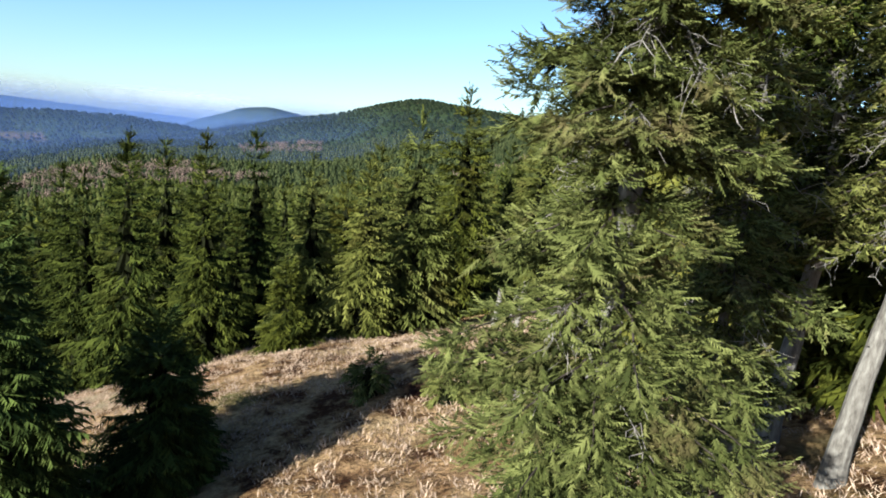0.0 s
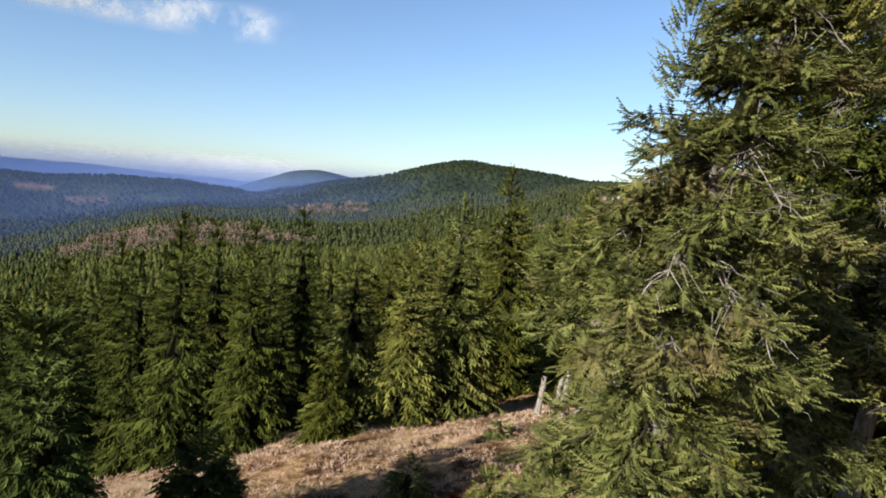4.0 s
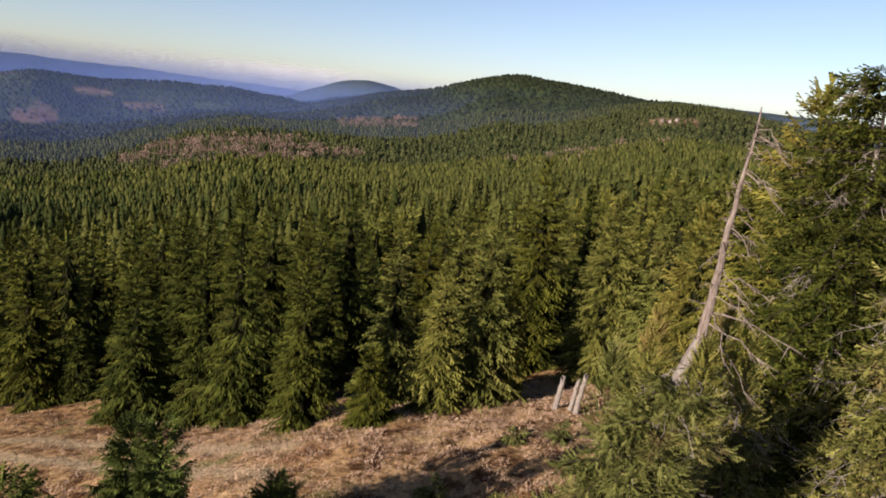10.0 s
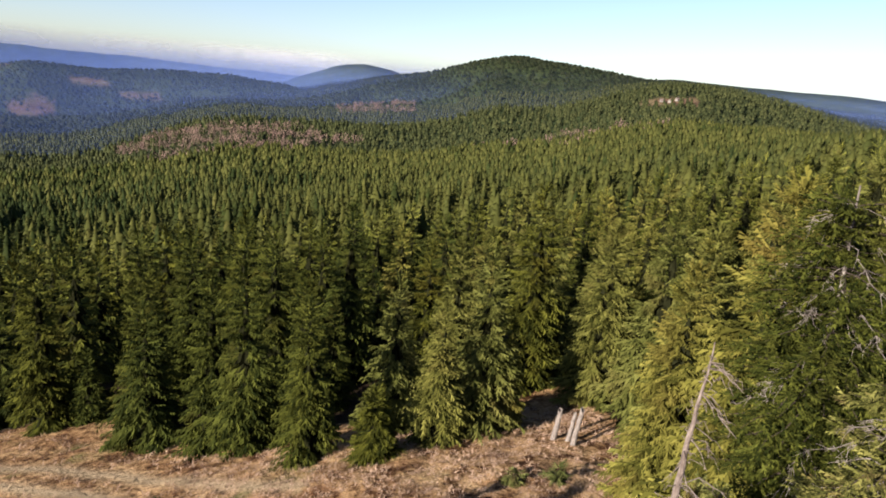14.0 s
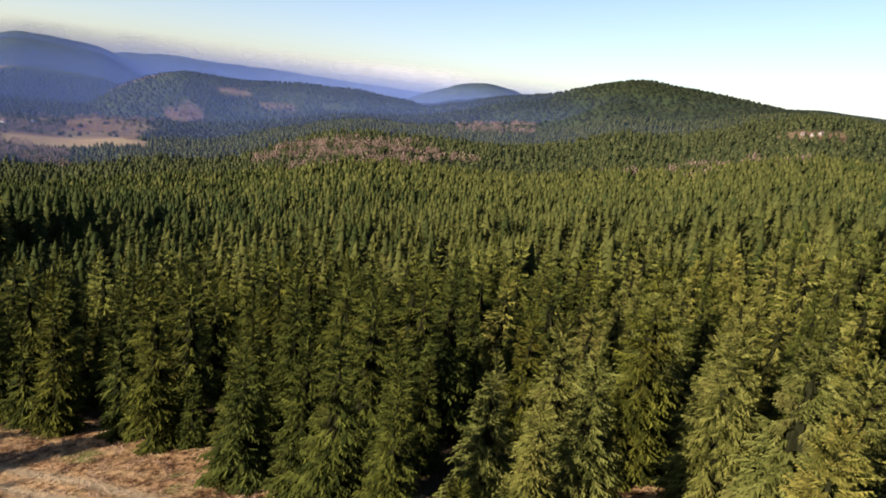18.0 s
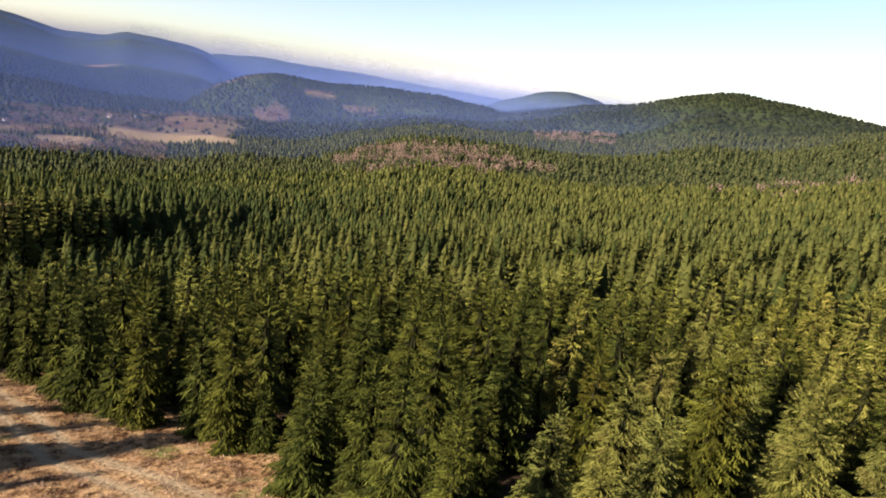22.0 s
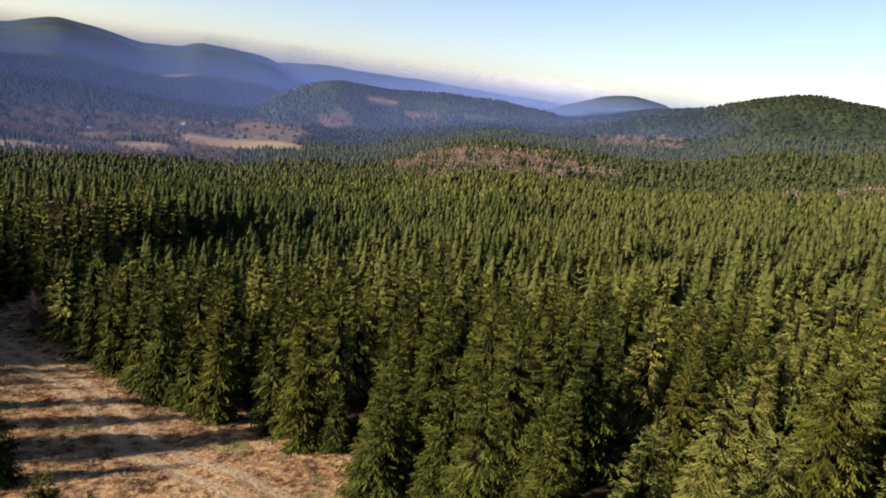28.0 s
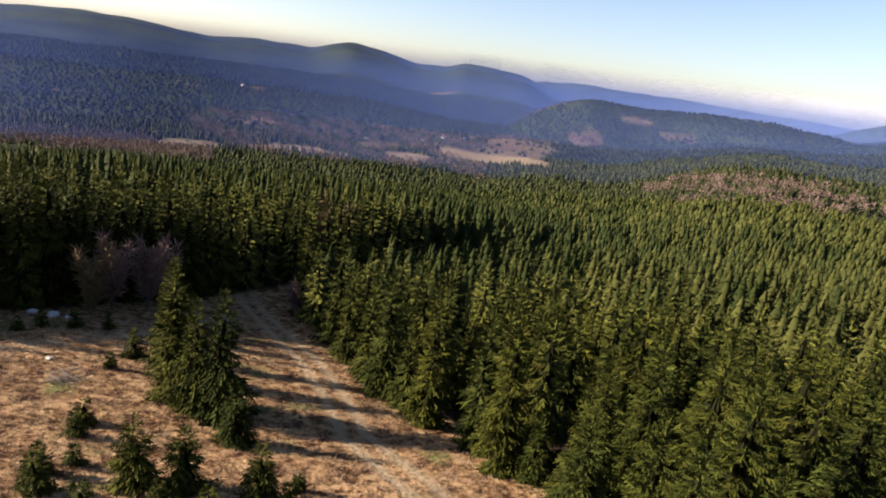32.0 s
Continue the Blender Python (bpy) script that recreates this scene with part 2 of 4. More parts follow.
def hill(x, y, bearing, rng, high, wide, deep):
    b = radians(bearing)
    cx, cy = rng * math.sin(b), rng * math.cos(b)
    u = (x - cx) * math.cos(b) - (y - cy) * math.sin(b)
    v = (x - cx) * math.sin(b) + (y - cy) * math.cos(b)
    return high * np.exp(-0.5 * ((u / wide) ** 2 + (v / deep) ** 2))


# mountain ridges: range, length of the slope before and behind, foot height, bearings, crest heights
RIDGES = [
    (3000, 900, 600, -60, "2 10 15 19 23 25.4 40 50", "60 112 97 92 88 76 60 30"),
    (4100, 2600, 700, -140, "-100 -88.9 -83.6 -79.8 -74.8 -71 -66.4 -64.3 -63 -60.2 -57.4 -54.6 -53.2 -49.4 -46.3 -42", "60 71 96 84 45 70 57 104 124 90 44 52 86 67 40 -20"),
    (2500, 1300, 900, -140, "-100 -88 -73 -62 -57 -51 -47", "-30 -38 -46 -52 -78 -108 -125"),
    (2000, 700, 700, -140, "-52 -50.6 -46.2 -44.5 -41.8 -37 -32 -28 -23.5 -20 -15", "-138 -112 -57 -32 -7 -15 -3 -4 -20 -40 -60"),
    (4450, 900, 300, -140, "-52 -46 -43 -39 -34 -28 -24 -20 -14", "20 44 64 47 41 18 8 -5 -30"),
]


def ridge(a, r, rng_m, front, back, foot, bearings, crest):
    at, up = np.array(bearings.split(), float), np.array(crest.split(), float)
    fine_a = np.arange(-180, 180, 0.25)
    line = np.convolve(np.interp(fine_a, at, up), np.ones(5) / 5, "same")
    top = np.interp(a, fine_a, line)
    d = r - rng_m
    fall = np.where(d < 0, np.clip(-d / front, 0, 1), np.clip(d / back, 0, 1))
    shape = 1 - (0.55 * fall + 0.45 * ease(fall))
    side = ease((a - at[0]) / 6) * ease((at[-1] - a) / 6)
    return np.where((a > at[0]) & (a < at[-1]), foot + (top - foot) * shape * side, foot - 60.0)


def land(x, y):
    x, y = np.asarray(x, float), np.asarray(y, float)
    r = np.hypot(x, y) + 1e-6
    a = np.degrees(np.arctan2(x, y))
    i = np.clip(np.searchsorted(BEARINGS, a, side="right") - 1, 0, len(BEARINGS) - 2)
    ba = np.array(BEARINGS, float)
    ta = ease((a - ba[i]) / (ba[i + 1] - ba[i]))
    rr = np.array(RANGES, float)
    j = np.clip(np.searchsorted(rr, r, side="right") - 1, 0, len(RANGES) - 2)
    tr = np.clip((r - rr[j]) / (rr[j + 1] - rr[j]), 0, 1)
    tr = 0.5 * tr + 0.5 * ease(tr)
    h = (LAND[i, j] * (1 - tr) + LAND[i, j + 1] * tr) * (1 - ta) + (LAND[i + 1, j] * (1 - tr) + LAND[i + 1, j + 1] * tr) * ta
    slope = np.where(x > -45, 0.25 * x, -11.25 + 0.165 * (x + 45))
    near = 4.1 + slope - 0.17 * y + 1.2 * np.exp(-((x + 3) ** 2 + (y - 20) ** 2) / 70.0) + 0.9 * np.exp(-((x + 9) ** 2 + (y - 25) ** 2) / 45.0)
    w = ease((r - 60) / 110)
    z = near * (1 - w) + h * w
    z = z + waves(x, y, 260, 3) * 4.5 * ease((r - 150) / 500) + waves(x, y, 900, 5) * 5 * ease((r - 900) / 1600) + waves(x, y, 90, 8) * 1.4 * ease((r - 60) / 200)
    z = z + waves(x, y, 420, 15) * 6 * ease((r - 2300) / 900) + waves(x, y, 150, 16) * 4 * ease((r - 1500) / 900)
    z = z + hill(x, y, -3.6, 1760, 50, 260, 260) + hill(x, y, -17, 3400, 140, 250, 260)
    z = z + hill(x, y, 9.5, 1150, 12, 120, 200)
    for one in RIDGES:
        high = ridge(a, r, *one)
        z = np.maximum(z, high + 6 * waves(x, y, 230, 17) * np.clip((2 - np.abs(r - one[0]) / 400.0), 0.35, 1) * 0.7)
    z = z + 0.10 * waves(x, y, 2.4, 11) * ease((45 - r) / 20) + 0.25 * waves(x, y, 9, 12) * ease((90 - r) / 40)
    return z


EDGE_X = [-400, -195, -138, -109, -95, -73, -57, -47, -34, -24, -17, -11, -6, -2, 1.5, 4.5, 6, 60]
EDGE_Y = [150, 92, 56, 47, 45.5, 42.5, 38.5, 38.5, 36, 31.5, 29, 27.5, 27.5, 29, 34, 33, 22, 12]


RIDE_Y = [-60, 8, 16, 27, 42, 76, 100, 150, 205, 245]
RIDE_X = [-97, -97.5, -101, -104, -109, -118, -124, -152, -187, -212]


def in_west(x, y):
    """True where the tall dark wood west of the lane and the ride stands."""
    return (x < np.interp(y, RIDE_Y, RIDE_X)) & (y < 245)


def in_woods(x, y):
    """True where the spruce woods stand."""
    x, y = np.asarray(x, float), np.asarray(y, float)
    north = y > np.interp(x, EDGE_X, EDGE_Y)
    edge = np.interp(y, RIDE_Y, RIDE_X)
    ride = (x >= edge) & (x < edge + 10) & (y < 245)
    far = np.hypot(x, y) > 345
    return (north & ~ride) | in_west(x, y) | far


def in_view(x, y, margin=4):
    a = np.degrees(np.arctan2(x, y))
    return (a > -92 - margin) & (a < 37 + margin)


def mesh_object(name, verts, faces, mats, parent=None, smooth=False, index=None):
    """Links one mesh made from numpy arrays; faces are all of one size."""
    me = bpy.data.meshes.new(name)
    verts, faces = np.asarray(verts, np.float32), np.asarray(faces, np.int32)
    k = faces.shape[1]
    me.vertices.add(len(verts))
    me.vertices.foreach_set("co", verts.ravel())
    me.loops.add(faces.size)
    me.loops.foreach_set("vertex_index", faces.ravel())
    me.polygons.add(len(faces))
    me.polygons.foreach_set("loop_start", np.arange(0, faces.size, k, dtype=np.int32))
    if index is not None:
        me.polygons.foreach_set("material_index", np.asarray(index, np.int32))
    me.polygons.foreach_set("use_smooth", np.full(len(faces), smooth))
    me.update(calc_edges=True)
    for m in mats:
        me.materials.append(m)
    ob = new(name, me)
    if parent:
        ob.parent = parent
    return ob


def part(name, geometry, mat, parent, label=""):
    ob = mesh_object(name, *geometry, [mat], parent)
    return tagged(ob, label)


def patch_at(x, y, bearing, rng_m, wide, deep, seed):
    """A field with uneven borders: 1 inside, 0 outside; wide in degrees, deep in metres."""
    r, a = np.hypot(x, y), np.degrees(np.arctan2(x, y))
    q = ((a - bearing) / wide) ** 2 + ((r - rng_m) / deep) ** 2
    return ease((1.1 + 0.75 * waves(x, y, 95, seed) - q) / 0.25)


def pale_share(x, y):
    """Pale mown fields on the valley floor."""
    fields = [(-50.5, 1110, 4.6, 60, 61), (-66.5, 960, 4.5, 45, 62), (-46.5, 1090, 2.2, 45, 63), (-57.0, 1010, 2.6, 40, 64), (-76.0, 940, 2.5, 40, 65)]
    return np.max([patch_at(x, y, *f) for f in fields], 0)


def meadow_share(x, y):
    """Brown meadows on the valley floor and on the hill behind it, 0 to 1."""
    fields = [(-47.6, 1330, 3.6, 130, 71), (-47.8, 1170, 3.4, 120, 72), (-41.5, 1560, 1.6, 70, 73), (-37.6, 1800, 1.5, 40, 74), (-34.0, 1715, 1.7, 34, 75), (-44.6, 2015, 2.3, 22, 76),
              (-29.5, 1720, 0.8, 22, 77), (-54.5, 1180, 3.2, 45, 78), (-70.0, 900, 2.5, 26, 79), (-60.0, 1120, 2.5, 30, 80), (-51.5, 1420, 0.8, 30, 81), (-70.5, 1900, 0.8, 25, 82), (-63, 1500, 0.9, 20, 83)]
    top = ease((1 - ((x - 152) / 40) ** 2 - ((y - 838) / 44) ** 2) / 0.3)
    return np.maximum(np.maximum(np.max([patch_at(x, y, *f) for f in fields], 0), pale_share(x, y)), top)


def lane_line(x):
    """Middle of the wheel tracks along the lane."""
    return np.interp(x, [-260, -130, -98, -70, -55, -45, -36, -29, -20, 0], [60, 44, 39, 36.5, 33, 30, 29, 28, 25.5, 17])


def build_ground():
    close = 0.8 * 1.021 ** np.arange(0, 240)
    rings = np.concatenate([[0.0], close, close[-1] * 1.036 ** np.arange(1, 130)])
    rings = rings[rings < 4750]
    turns = np.radians(np.concatenate([np.arange(-130, 60, 0.42), np.arange(60, 230, 2.5)]))
    n = len(turns)
    rr, aa = np.meshgrid(rings[1:], turns, indexing="ij")
    x, y = rr * np.sin(aa), rr * np.cos(aa) + 2.0
    z = land(x, y)
    v = np.stack([x.ravel(), y.ravel(), z.ravel()], 1)
    v = np.vstack([v, [[0, 2.0, float(land(np.array([0.0]), np.array([2.0]))[0])]]])
    i, j = np.meshgrid(np.arange(len(rings) - 2), np.arange(n), indexing="ij")
    j2 = (j + 1) % n
    f = np.stack([i * n + j, i * n + j2, (i + 1) * n + j2, (i + 1) * n + j], -1).reshape(-1, 4)
    c = len(v) - 1
    cap = np.array([[c, (k + 1) % n, k, k] for k in range(n)])
    me_faces = [tuple(q) for q in cap[:, :3].tolist()]
    ob = mesh_object("ground", v, f[:, ::-1], [GROUND], smooth=True)
    bm = bmesh.new()
    bm.from_mesh(ob.data)
    bm.verts.ensure_lookup_table()
    for q in me_faces:
        bm.faces.new([bm.verts[k] for k in q])
    bm.to_mesh(ob.data)
    bm.free()
    r = np.hypot(v[:, 0], v[:, 1])
    a = np.degrees(np.arctan2(v[:, 0], v[:, 1]))
    woods = in_woods(v[:, 0], v[:, 1] - 4.0).astype(float)
    meadow = meadow_share(v[:, 0], v[:, 1])
    track = np.zeros(len(v))
    line = lane_line(v[:, 0])
    for off in (-1.2, 1.2):
        track = np.maximum(track, np.exp(-((v[:, 1] - line - off) / 0.55) ** 2) * (v[:, 0] < -8) * (r < 200))
    path = np.interp(v[:, 1], [-40, 4.8, 9.8, 15.7, 25, 34], [-58, -74.5, -78, -81, -86, -92])
    for off in (-1.1, 1.1):
        track = np.maximum(track, np.exp(-((v[:, 0] - path - off) / 0.6) ** 2) * (v[:, 1] < 36) * (r < 120))
    track = np.where(r > 600, 0.4 * pale_share(v[:, 0], v[:, 1]), track)
    col = ob.data.color_attributes.new("cover", "FLOAT_COLOR", "POINT")
    col.data.foreach_set("color", np.stack([woods, meadow, track, ease((r - 120) / 200)], 1).astype(np.float32).ravel())
    return tagged(ob, "dry tawny mountain grassland running into wooded hills and a valley", "ground", kind="structure")


build_ground()


# ---- trees ----
def tube(points, radii, sides=6):
    """A tapered limb along a line of points."""
    p = np.asarray(points, float)
    d = np.gradient(p, axis=0)
    d /= np.linalg.norm(d, axis=1)[:, None] + 1e-9
    up = np.where(np.abs(d[:, 2:3]) > 0.9, np.array([[1.0, 0, 0]]), np.array([[0, 0, 1.0]]))
    u = np.cross(d, up)
    u /= np.linalg.norm(u, axis=1)[:, None] + 1e-9
    w = np.cross(d, u)
    a = np.linspace(0, 2 * math.pi, sides, endpoint=False)
    ring = u[:, None, :] * np.cos(a)[None, :, None] + w[:, None, :] * np.sin(a)[None, :, None]
    v = (p[:, None, :] + ring * np.asarray(radii, float)[:, None, None]).reshape(-1, 3)
    n = len(p)
    i, j = np.meshgrid(np.arange(n - 1), np.arange(sides), indexing="ij")
    j2 = (j + 1) % sides
    f = np.stack([i * sides + j, i * sides + j2, (i + 1) * sides + j2, (i + 1) * sides + j], -1).reshape(-1, 4)
    return v, f


def join(pieces):
    vs, fs, n = [], [], 0
    for v, f in pieces:
        vs.append(v)
        fs.append(np.asarray(f) + n)
        n += len(v)
    return np.concatenate(vs), np.concatenate(fs)


def trunk_shape(high, foot, lean, rng, sides=8, steps=9):
    t = np.linspace(0, 1, steps)
    wob = rng.normal(0, 0.012 * high, (steps, 2)) * (t * (1 - t) * 2)[:, None]
    p = np.stack([lean[0] * t ** 1.3 * high + wob[:, 0], lean[1] * t ** 1.3 * high + wob[:, 1], t * high - 0.35 * (t == 0)], 1)
    rad = foot * (1 - t) ** 0.85 + 0.012
    rad[0] *= 1.35
    return tube(p, rad, sides)


def twigs(base, along, side, length, width, droop, rng):
    """Needle-covered shoots as folded kites, one for each row."""
    k = len(base)
    tip = base + along * length[:, None]
    tip[:, 2] -= droop * length
    mid = base + along * (length * 0.42)[:, None]
    mid[:, 2] -= droop * length * 0.25
    a = mid + side * width[:, None]
    b = mid - side * width[:, None]
    a[:, 2] -= width * 0.45
    b[:, 2] -= width * 0.45
    v = np.stack([base, a, tip, b], 1).reshape(-1, 3)
    o = np.arange(k)[:, None] * 4
    f = np.concatenate([o + np.array([[0, 1, 2]]), o + np.array([[0, 2, 3]])])
    return v, f


def fronds(base, along, side, length, width, droop, teeth, rng, fold=0.18, sweep=0.7, lift=0.6):
    """Needled boughs: each a spine with pointed shoots to both sides, shrinking to a tip, one island for each row."""
    k = len(base)
    s = np.linspace(0, 1, teeth + 1)
    spine = base[:, None, :] + along[:, None, :] * (length[:, None] * s)[:, :, None]
    spine[:, :, 2] += length[:, None] * (lift * np.maximum(s - 0.5, 0)) - (droop * length)[:, None] * s ** 1.6
    v = [spine]
    for sign in (-1, 1):
        j = s[:-1]
        prof = (1 - j * 0.85) * np.minimum(1.0, 0.55 + j * 2.2)
        w = width[:, None] * prof * rng.uniform(0.55, 1.25, (k, teeth))
        tip = 0.5 * (spine[:, :-1] + spine[:, 1:]) + side[:, None, :] * (sign * w)[:, :, None] + along[:, None, :] * (w * sweep * rng.uniform(0.4, 1.6, (k, teeth)) + length[:, None] * 0.3 / teeth)[:, :, None]
        tip[:, :, 2] -= w * fold * rng.uniform(0.3, 1.7, (k, teeth)) + (droop * length)[:, None] * (j * 0.5 / teeth)
        v.append(tip)
    per = 3 * teeth + 1
    v = np.concatenate(v, 1).reshape(-1, 3)
    j = np.arange(teeth)
    one = np.concatenate([np.stack([j, j + 1, teeth + 1 + j], 1), np.stack([j + 1, j, 2 * teeth + 1 + j], 1)])
    f = (np.arange(k) * per)[:, None, None] + one[None]
    return v, f.reshape(-1, 3)


def skirts(spots, heights, widths, low, tiers, sides, rng):
    """Close-grown conifer crowns: stacked ragged skirts, each with drooping bough tips and notches between them."""
    n = len(spots)
    vs, fs, base = [], [], 0
    k = np.arange(sides)
    for t in range(tiers):
        u = t / tiers
        lo, hi = low + (1 - low) * u, min(1.0, low + (1 - low) * (u + 1.55 / tiers))
        if t == tiers - 1:
            hi = 1.0
        rad = widths * ((1 - u) ** 0.66 * 0.95 + 0.03) * rng.uniform(0.82, 1.12, n)
        ang = k[None, :] * (2 * math.pi / sides) + rng.uniform(0, 6.28, n)[:, None] + rng.normal(0, 0.16, (n, sides))
        tip = (k % 2 == 0)[None, :]
        rr = rad[:, None] * np.where(tip, rng.uniform(0.82, 1.22, (n, sides)), rng.uniform(0.58, 0.85, (n, sides)))
        sag = np.where(tip, rng.uniform(0.1, 0.42, (n, sides)), rng.uniform(-0.1, 0.12, (n, sides)))
        ring = np.stack([spots[:, 0:1] + np.cos(ang) * rr, spots[:, 1:2] + np.sin(ang) * rr, spots[:, 2:3] + heights[:, None] * lo - rad[:, None] * sag], -1)
        top = np.stack([spots[:, 0], spots[:, 1], spots[:, 2] + heights * hi], 1)[:, None, :]
        vs.append(np.concatenate([ring, top], 1).reshape(-1, 3))
        o = (np.arange(n) * (sides + 1))[:, None]
        fs.append(np.stack([o + k, o + (k + 1) % sides, np.repeat(o + sides, sides, 1)], -1).reshape(-1, 3) + base)
        base += n * (sides + 1)
    return np.concatenate(vs), np.concatenate(fs)


def spruce_crown(high, wide, low, branches, rng, lean=(0.0, 0.0), fine=0, teeth=9, ragged=0.13, hang=0.42, power=0.7, gap=0.58, core=0.56):
    """Whorls of boughs round a near-black core whose colour stands in for shade; low is where the crown begins, as a
    share of the height. With fine, each bough carries that many side fronds.
    """
    levels = max(8, int(high * (1 - low) / gap))
    u = 1 - rng.uniform(0, 1, branches) ** 0.86
    level = np.floor(u * levels).astype(int)
    u = ((level + rng.normal(0.3, 0.09, branches)) / levels).clip(0, 0.97)
    h = low + (1 - low) * u
    az = rng.uniform(0, 2 * math.pi, branches)
    share = 1 - u
    lobes = 1 + 0.14 * np.sin(az * 2 + rng.uniform(0, 6)) * np.sin(h * 9 + rng.uniform(0, 6))
    L = wide * 1.08 * share ** power * lobes * rng.uniform(0.82, 1.14, levels)[level] * (1 + rng.normal(0, ragged, branches)).clip(0.5, 1.4) + 0.18
    rise = np.interp(h, [low, 0.45, 0.75, 0.92, 1.0], [-0.22, -0.12, 0.12, 0.75, 1.6]) + rng.normal(0, 0.08, branches)
    along = np.stack([np.cos(az), np.sin(az), rise], 1)
    start = 0.22
    base = np.stack([lean[0] * h ** 1.3 * high, lean[1] * h ** 1.3 * high, h * high], 1) + along * (L * start)[:, None]
    reach = L * (1 - start)
    side = np.stack([-np.sin(az), np.cos(az), rng.normal(0, 0.15, branches)], 1)
    droop = hang * rng.uniform(0.6, 1.4, branches) * np.clip(share * 1.8, 0.25, 1)
    parts = [fronds(base, along, side, reach, L * (0.2 if fine else 0.36) + 0.07, droop, teeth, rng, 0.75, 0.8, 0.5)]
    if fine:
        i = np.repeat(np.arange(branches), fine)
        q = (np.tile((np.arange(fine) + 0.5) / fine, branches) * 0.85 + rng.uniform(-0.06, 0.06, len(i))).clip(0.02, 0.95)
        fb = base[i] + along[i] * (reach[i] * q)[:, None]
        fb[:, 2] += reach[i] * (0.5 * np.maximum(q - 0.5, 0) - droop[i] * q ** 1.6)
        off = np.tile(np.where(np.arange(fine) % 2, 1.0, -1.0), branches) * rng.uniform(0.45, 0.95, len(i))
        fa = az[i] + off
        al = np.stack([np.cos(fa), np.sin(fa), rise[i] * 0.7 - 0.12 + rng.normal(0, 0.12, len(i))], 1)
        sd = np.stack([-np.sin(fa), np.cos(fa), rng.normal(0, 0.15, len(i))], 1)
        ln = reach[i] * (0.56 - 0.34 * q) * rng.uniform(0.7, 1.25, len(i)) + 0.1
        parts.append(fronds(fb, al, sd, ln, ln * 0.3 + 0.04, hang * rng.uniform(0.5, 1.4, len(i)), max(4, teeth - 2), rng, 0.8, 0.8, 0.35))
    # upright leading shoot
    a = rng.uniform(0, 6.28, 6)
    top = np.tile(np.array([[lean[0] * high, lean[1] * high, high * 0.955]]), (6, 1)) - np.array([0, 0, 1.0]) * (0.05 * high * np.arange(6)[:, None] / 6)
    parts.append(fronds(top, np.stack([np.cos(a) * 0.16, np.sin(a) * 0.16, a * 0 + 1], 1), np.stack([-np.sin(a), np.cos(a), a * 0], 1), np.full(6, 0.06 * high), np.full(6, 0.08 + 0.006 * high), np.zeros(6), 4, rng))
    v, f = join(parts)
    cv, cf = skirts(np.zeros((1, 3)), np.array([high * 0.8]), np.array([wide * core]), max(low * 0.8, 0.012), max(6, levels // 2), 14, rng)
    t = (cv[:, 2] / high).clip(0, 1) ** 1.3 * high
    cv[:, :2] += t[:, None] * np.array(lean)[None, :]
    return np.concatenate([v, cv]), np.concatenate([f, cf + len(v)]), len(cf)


def spruce(name, high, wide, low, branches, seed, mat, lean=(0, 0), label="", **kw):
    rng = np.random.RandomState(seed)
    root = new(name)
    root.empty_display_size = 0.5
    part("trunk", trunk_shape(high * 0.6, 0.006 * high + 0.03, lean, rng), BARK_DARK, root)
    v, f, inner = spruce_crown(high, wide, low, branches, rng, lean, **kw)
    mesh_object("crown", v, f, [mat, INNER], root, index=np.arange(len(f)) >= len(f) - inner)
    return tagged(root, label, "tree", "spruces at the edge of the woods")


KINDS = []
for k, (hh, ww, lo, mat, lab) in enumerate([
        (14.0, 2.5, 0.03, NEEDLES, "tall green spruce clothed to the ground beside dry grass"),
        (13.0, 2.2, 0.05, NEEDLES_DARK, "dark green spruce with drooping branches among the woods"),
        (12.0, 2.4, 0.05, NEEDLES_OLIVE, "olive-green ragged spruce with sparse lower branches"),
        (14.5, 2.1, 0.04, NEEDLES, "slim green spruce with a pointed top among the woods"),
        (11.0, 2.3, 0.03, NEEDLES_DARK, "broad dark green spruce clothed to the ground"),
        (13.5, 2.6, 0.06, NEEDLES_OLIVE, "yellowish-green spruce with ragged drooping branches")]):
    near = spruce("spruce", hh, ww, lo, 270, 100 + k, mat, label=lab, fine=4, teeth=6)
    mid = spruce("spruce", hh, ww, lo, 220, 200 + k, mat, label=lab, teeth=5)
    KINDS.append((near, mid, hh))
CLOSE = [spruce("spruce", hh, ww, 0.06, 330, 250 + k, mat, label=lab, gap=0.4, fine=5, teeth=7) for k, (hh, ww, mat, lab) in enumerate([
    (11.5, 2.3, NEEDLES_OLIVE, "olive-green ragged spruce beside the old spruces"), (11.5, 2.1, NEEDLES, "green spruce beside the old spruces")])]
KINDS += [(ob, ob, 11.5) for ob in CLOSE]
USED = set()


def height_at(x, y):
    return float(land(np.array([x]), np.array([y]))[0])


def stand(kind, x, y, size, turn, level=0):
    """Sets a tree of a kind on the ground; the first of each kind is the model itself."""
    ob = KINDS[kind][level]
    m = Matrix.Translation((x, y, height_at(x, y) - 0.1)) @ Matrix.Rotation(turn, 4, "Z") @ Matrix.Scale(size, 4)
    if (kind, level) in USED:
        c = copy_thing(ob, m)
        c.matrix_basis = m
        return c
    USED.add((kind, level))
    ob.matrix_basis = m
    return ob


rng = np.random.RandomState(7)
taken = []


def free(x, y, gap):
    return all((x - a) ** 2 + (y - b) ** 2 > max(gap, c) ** 2 for a, b, c in taken)


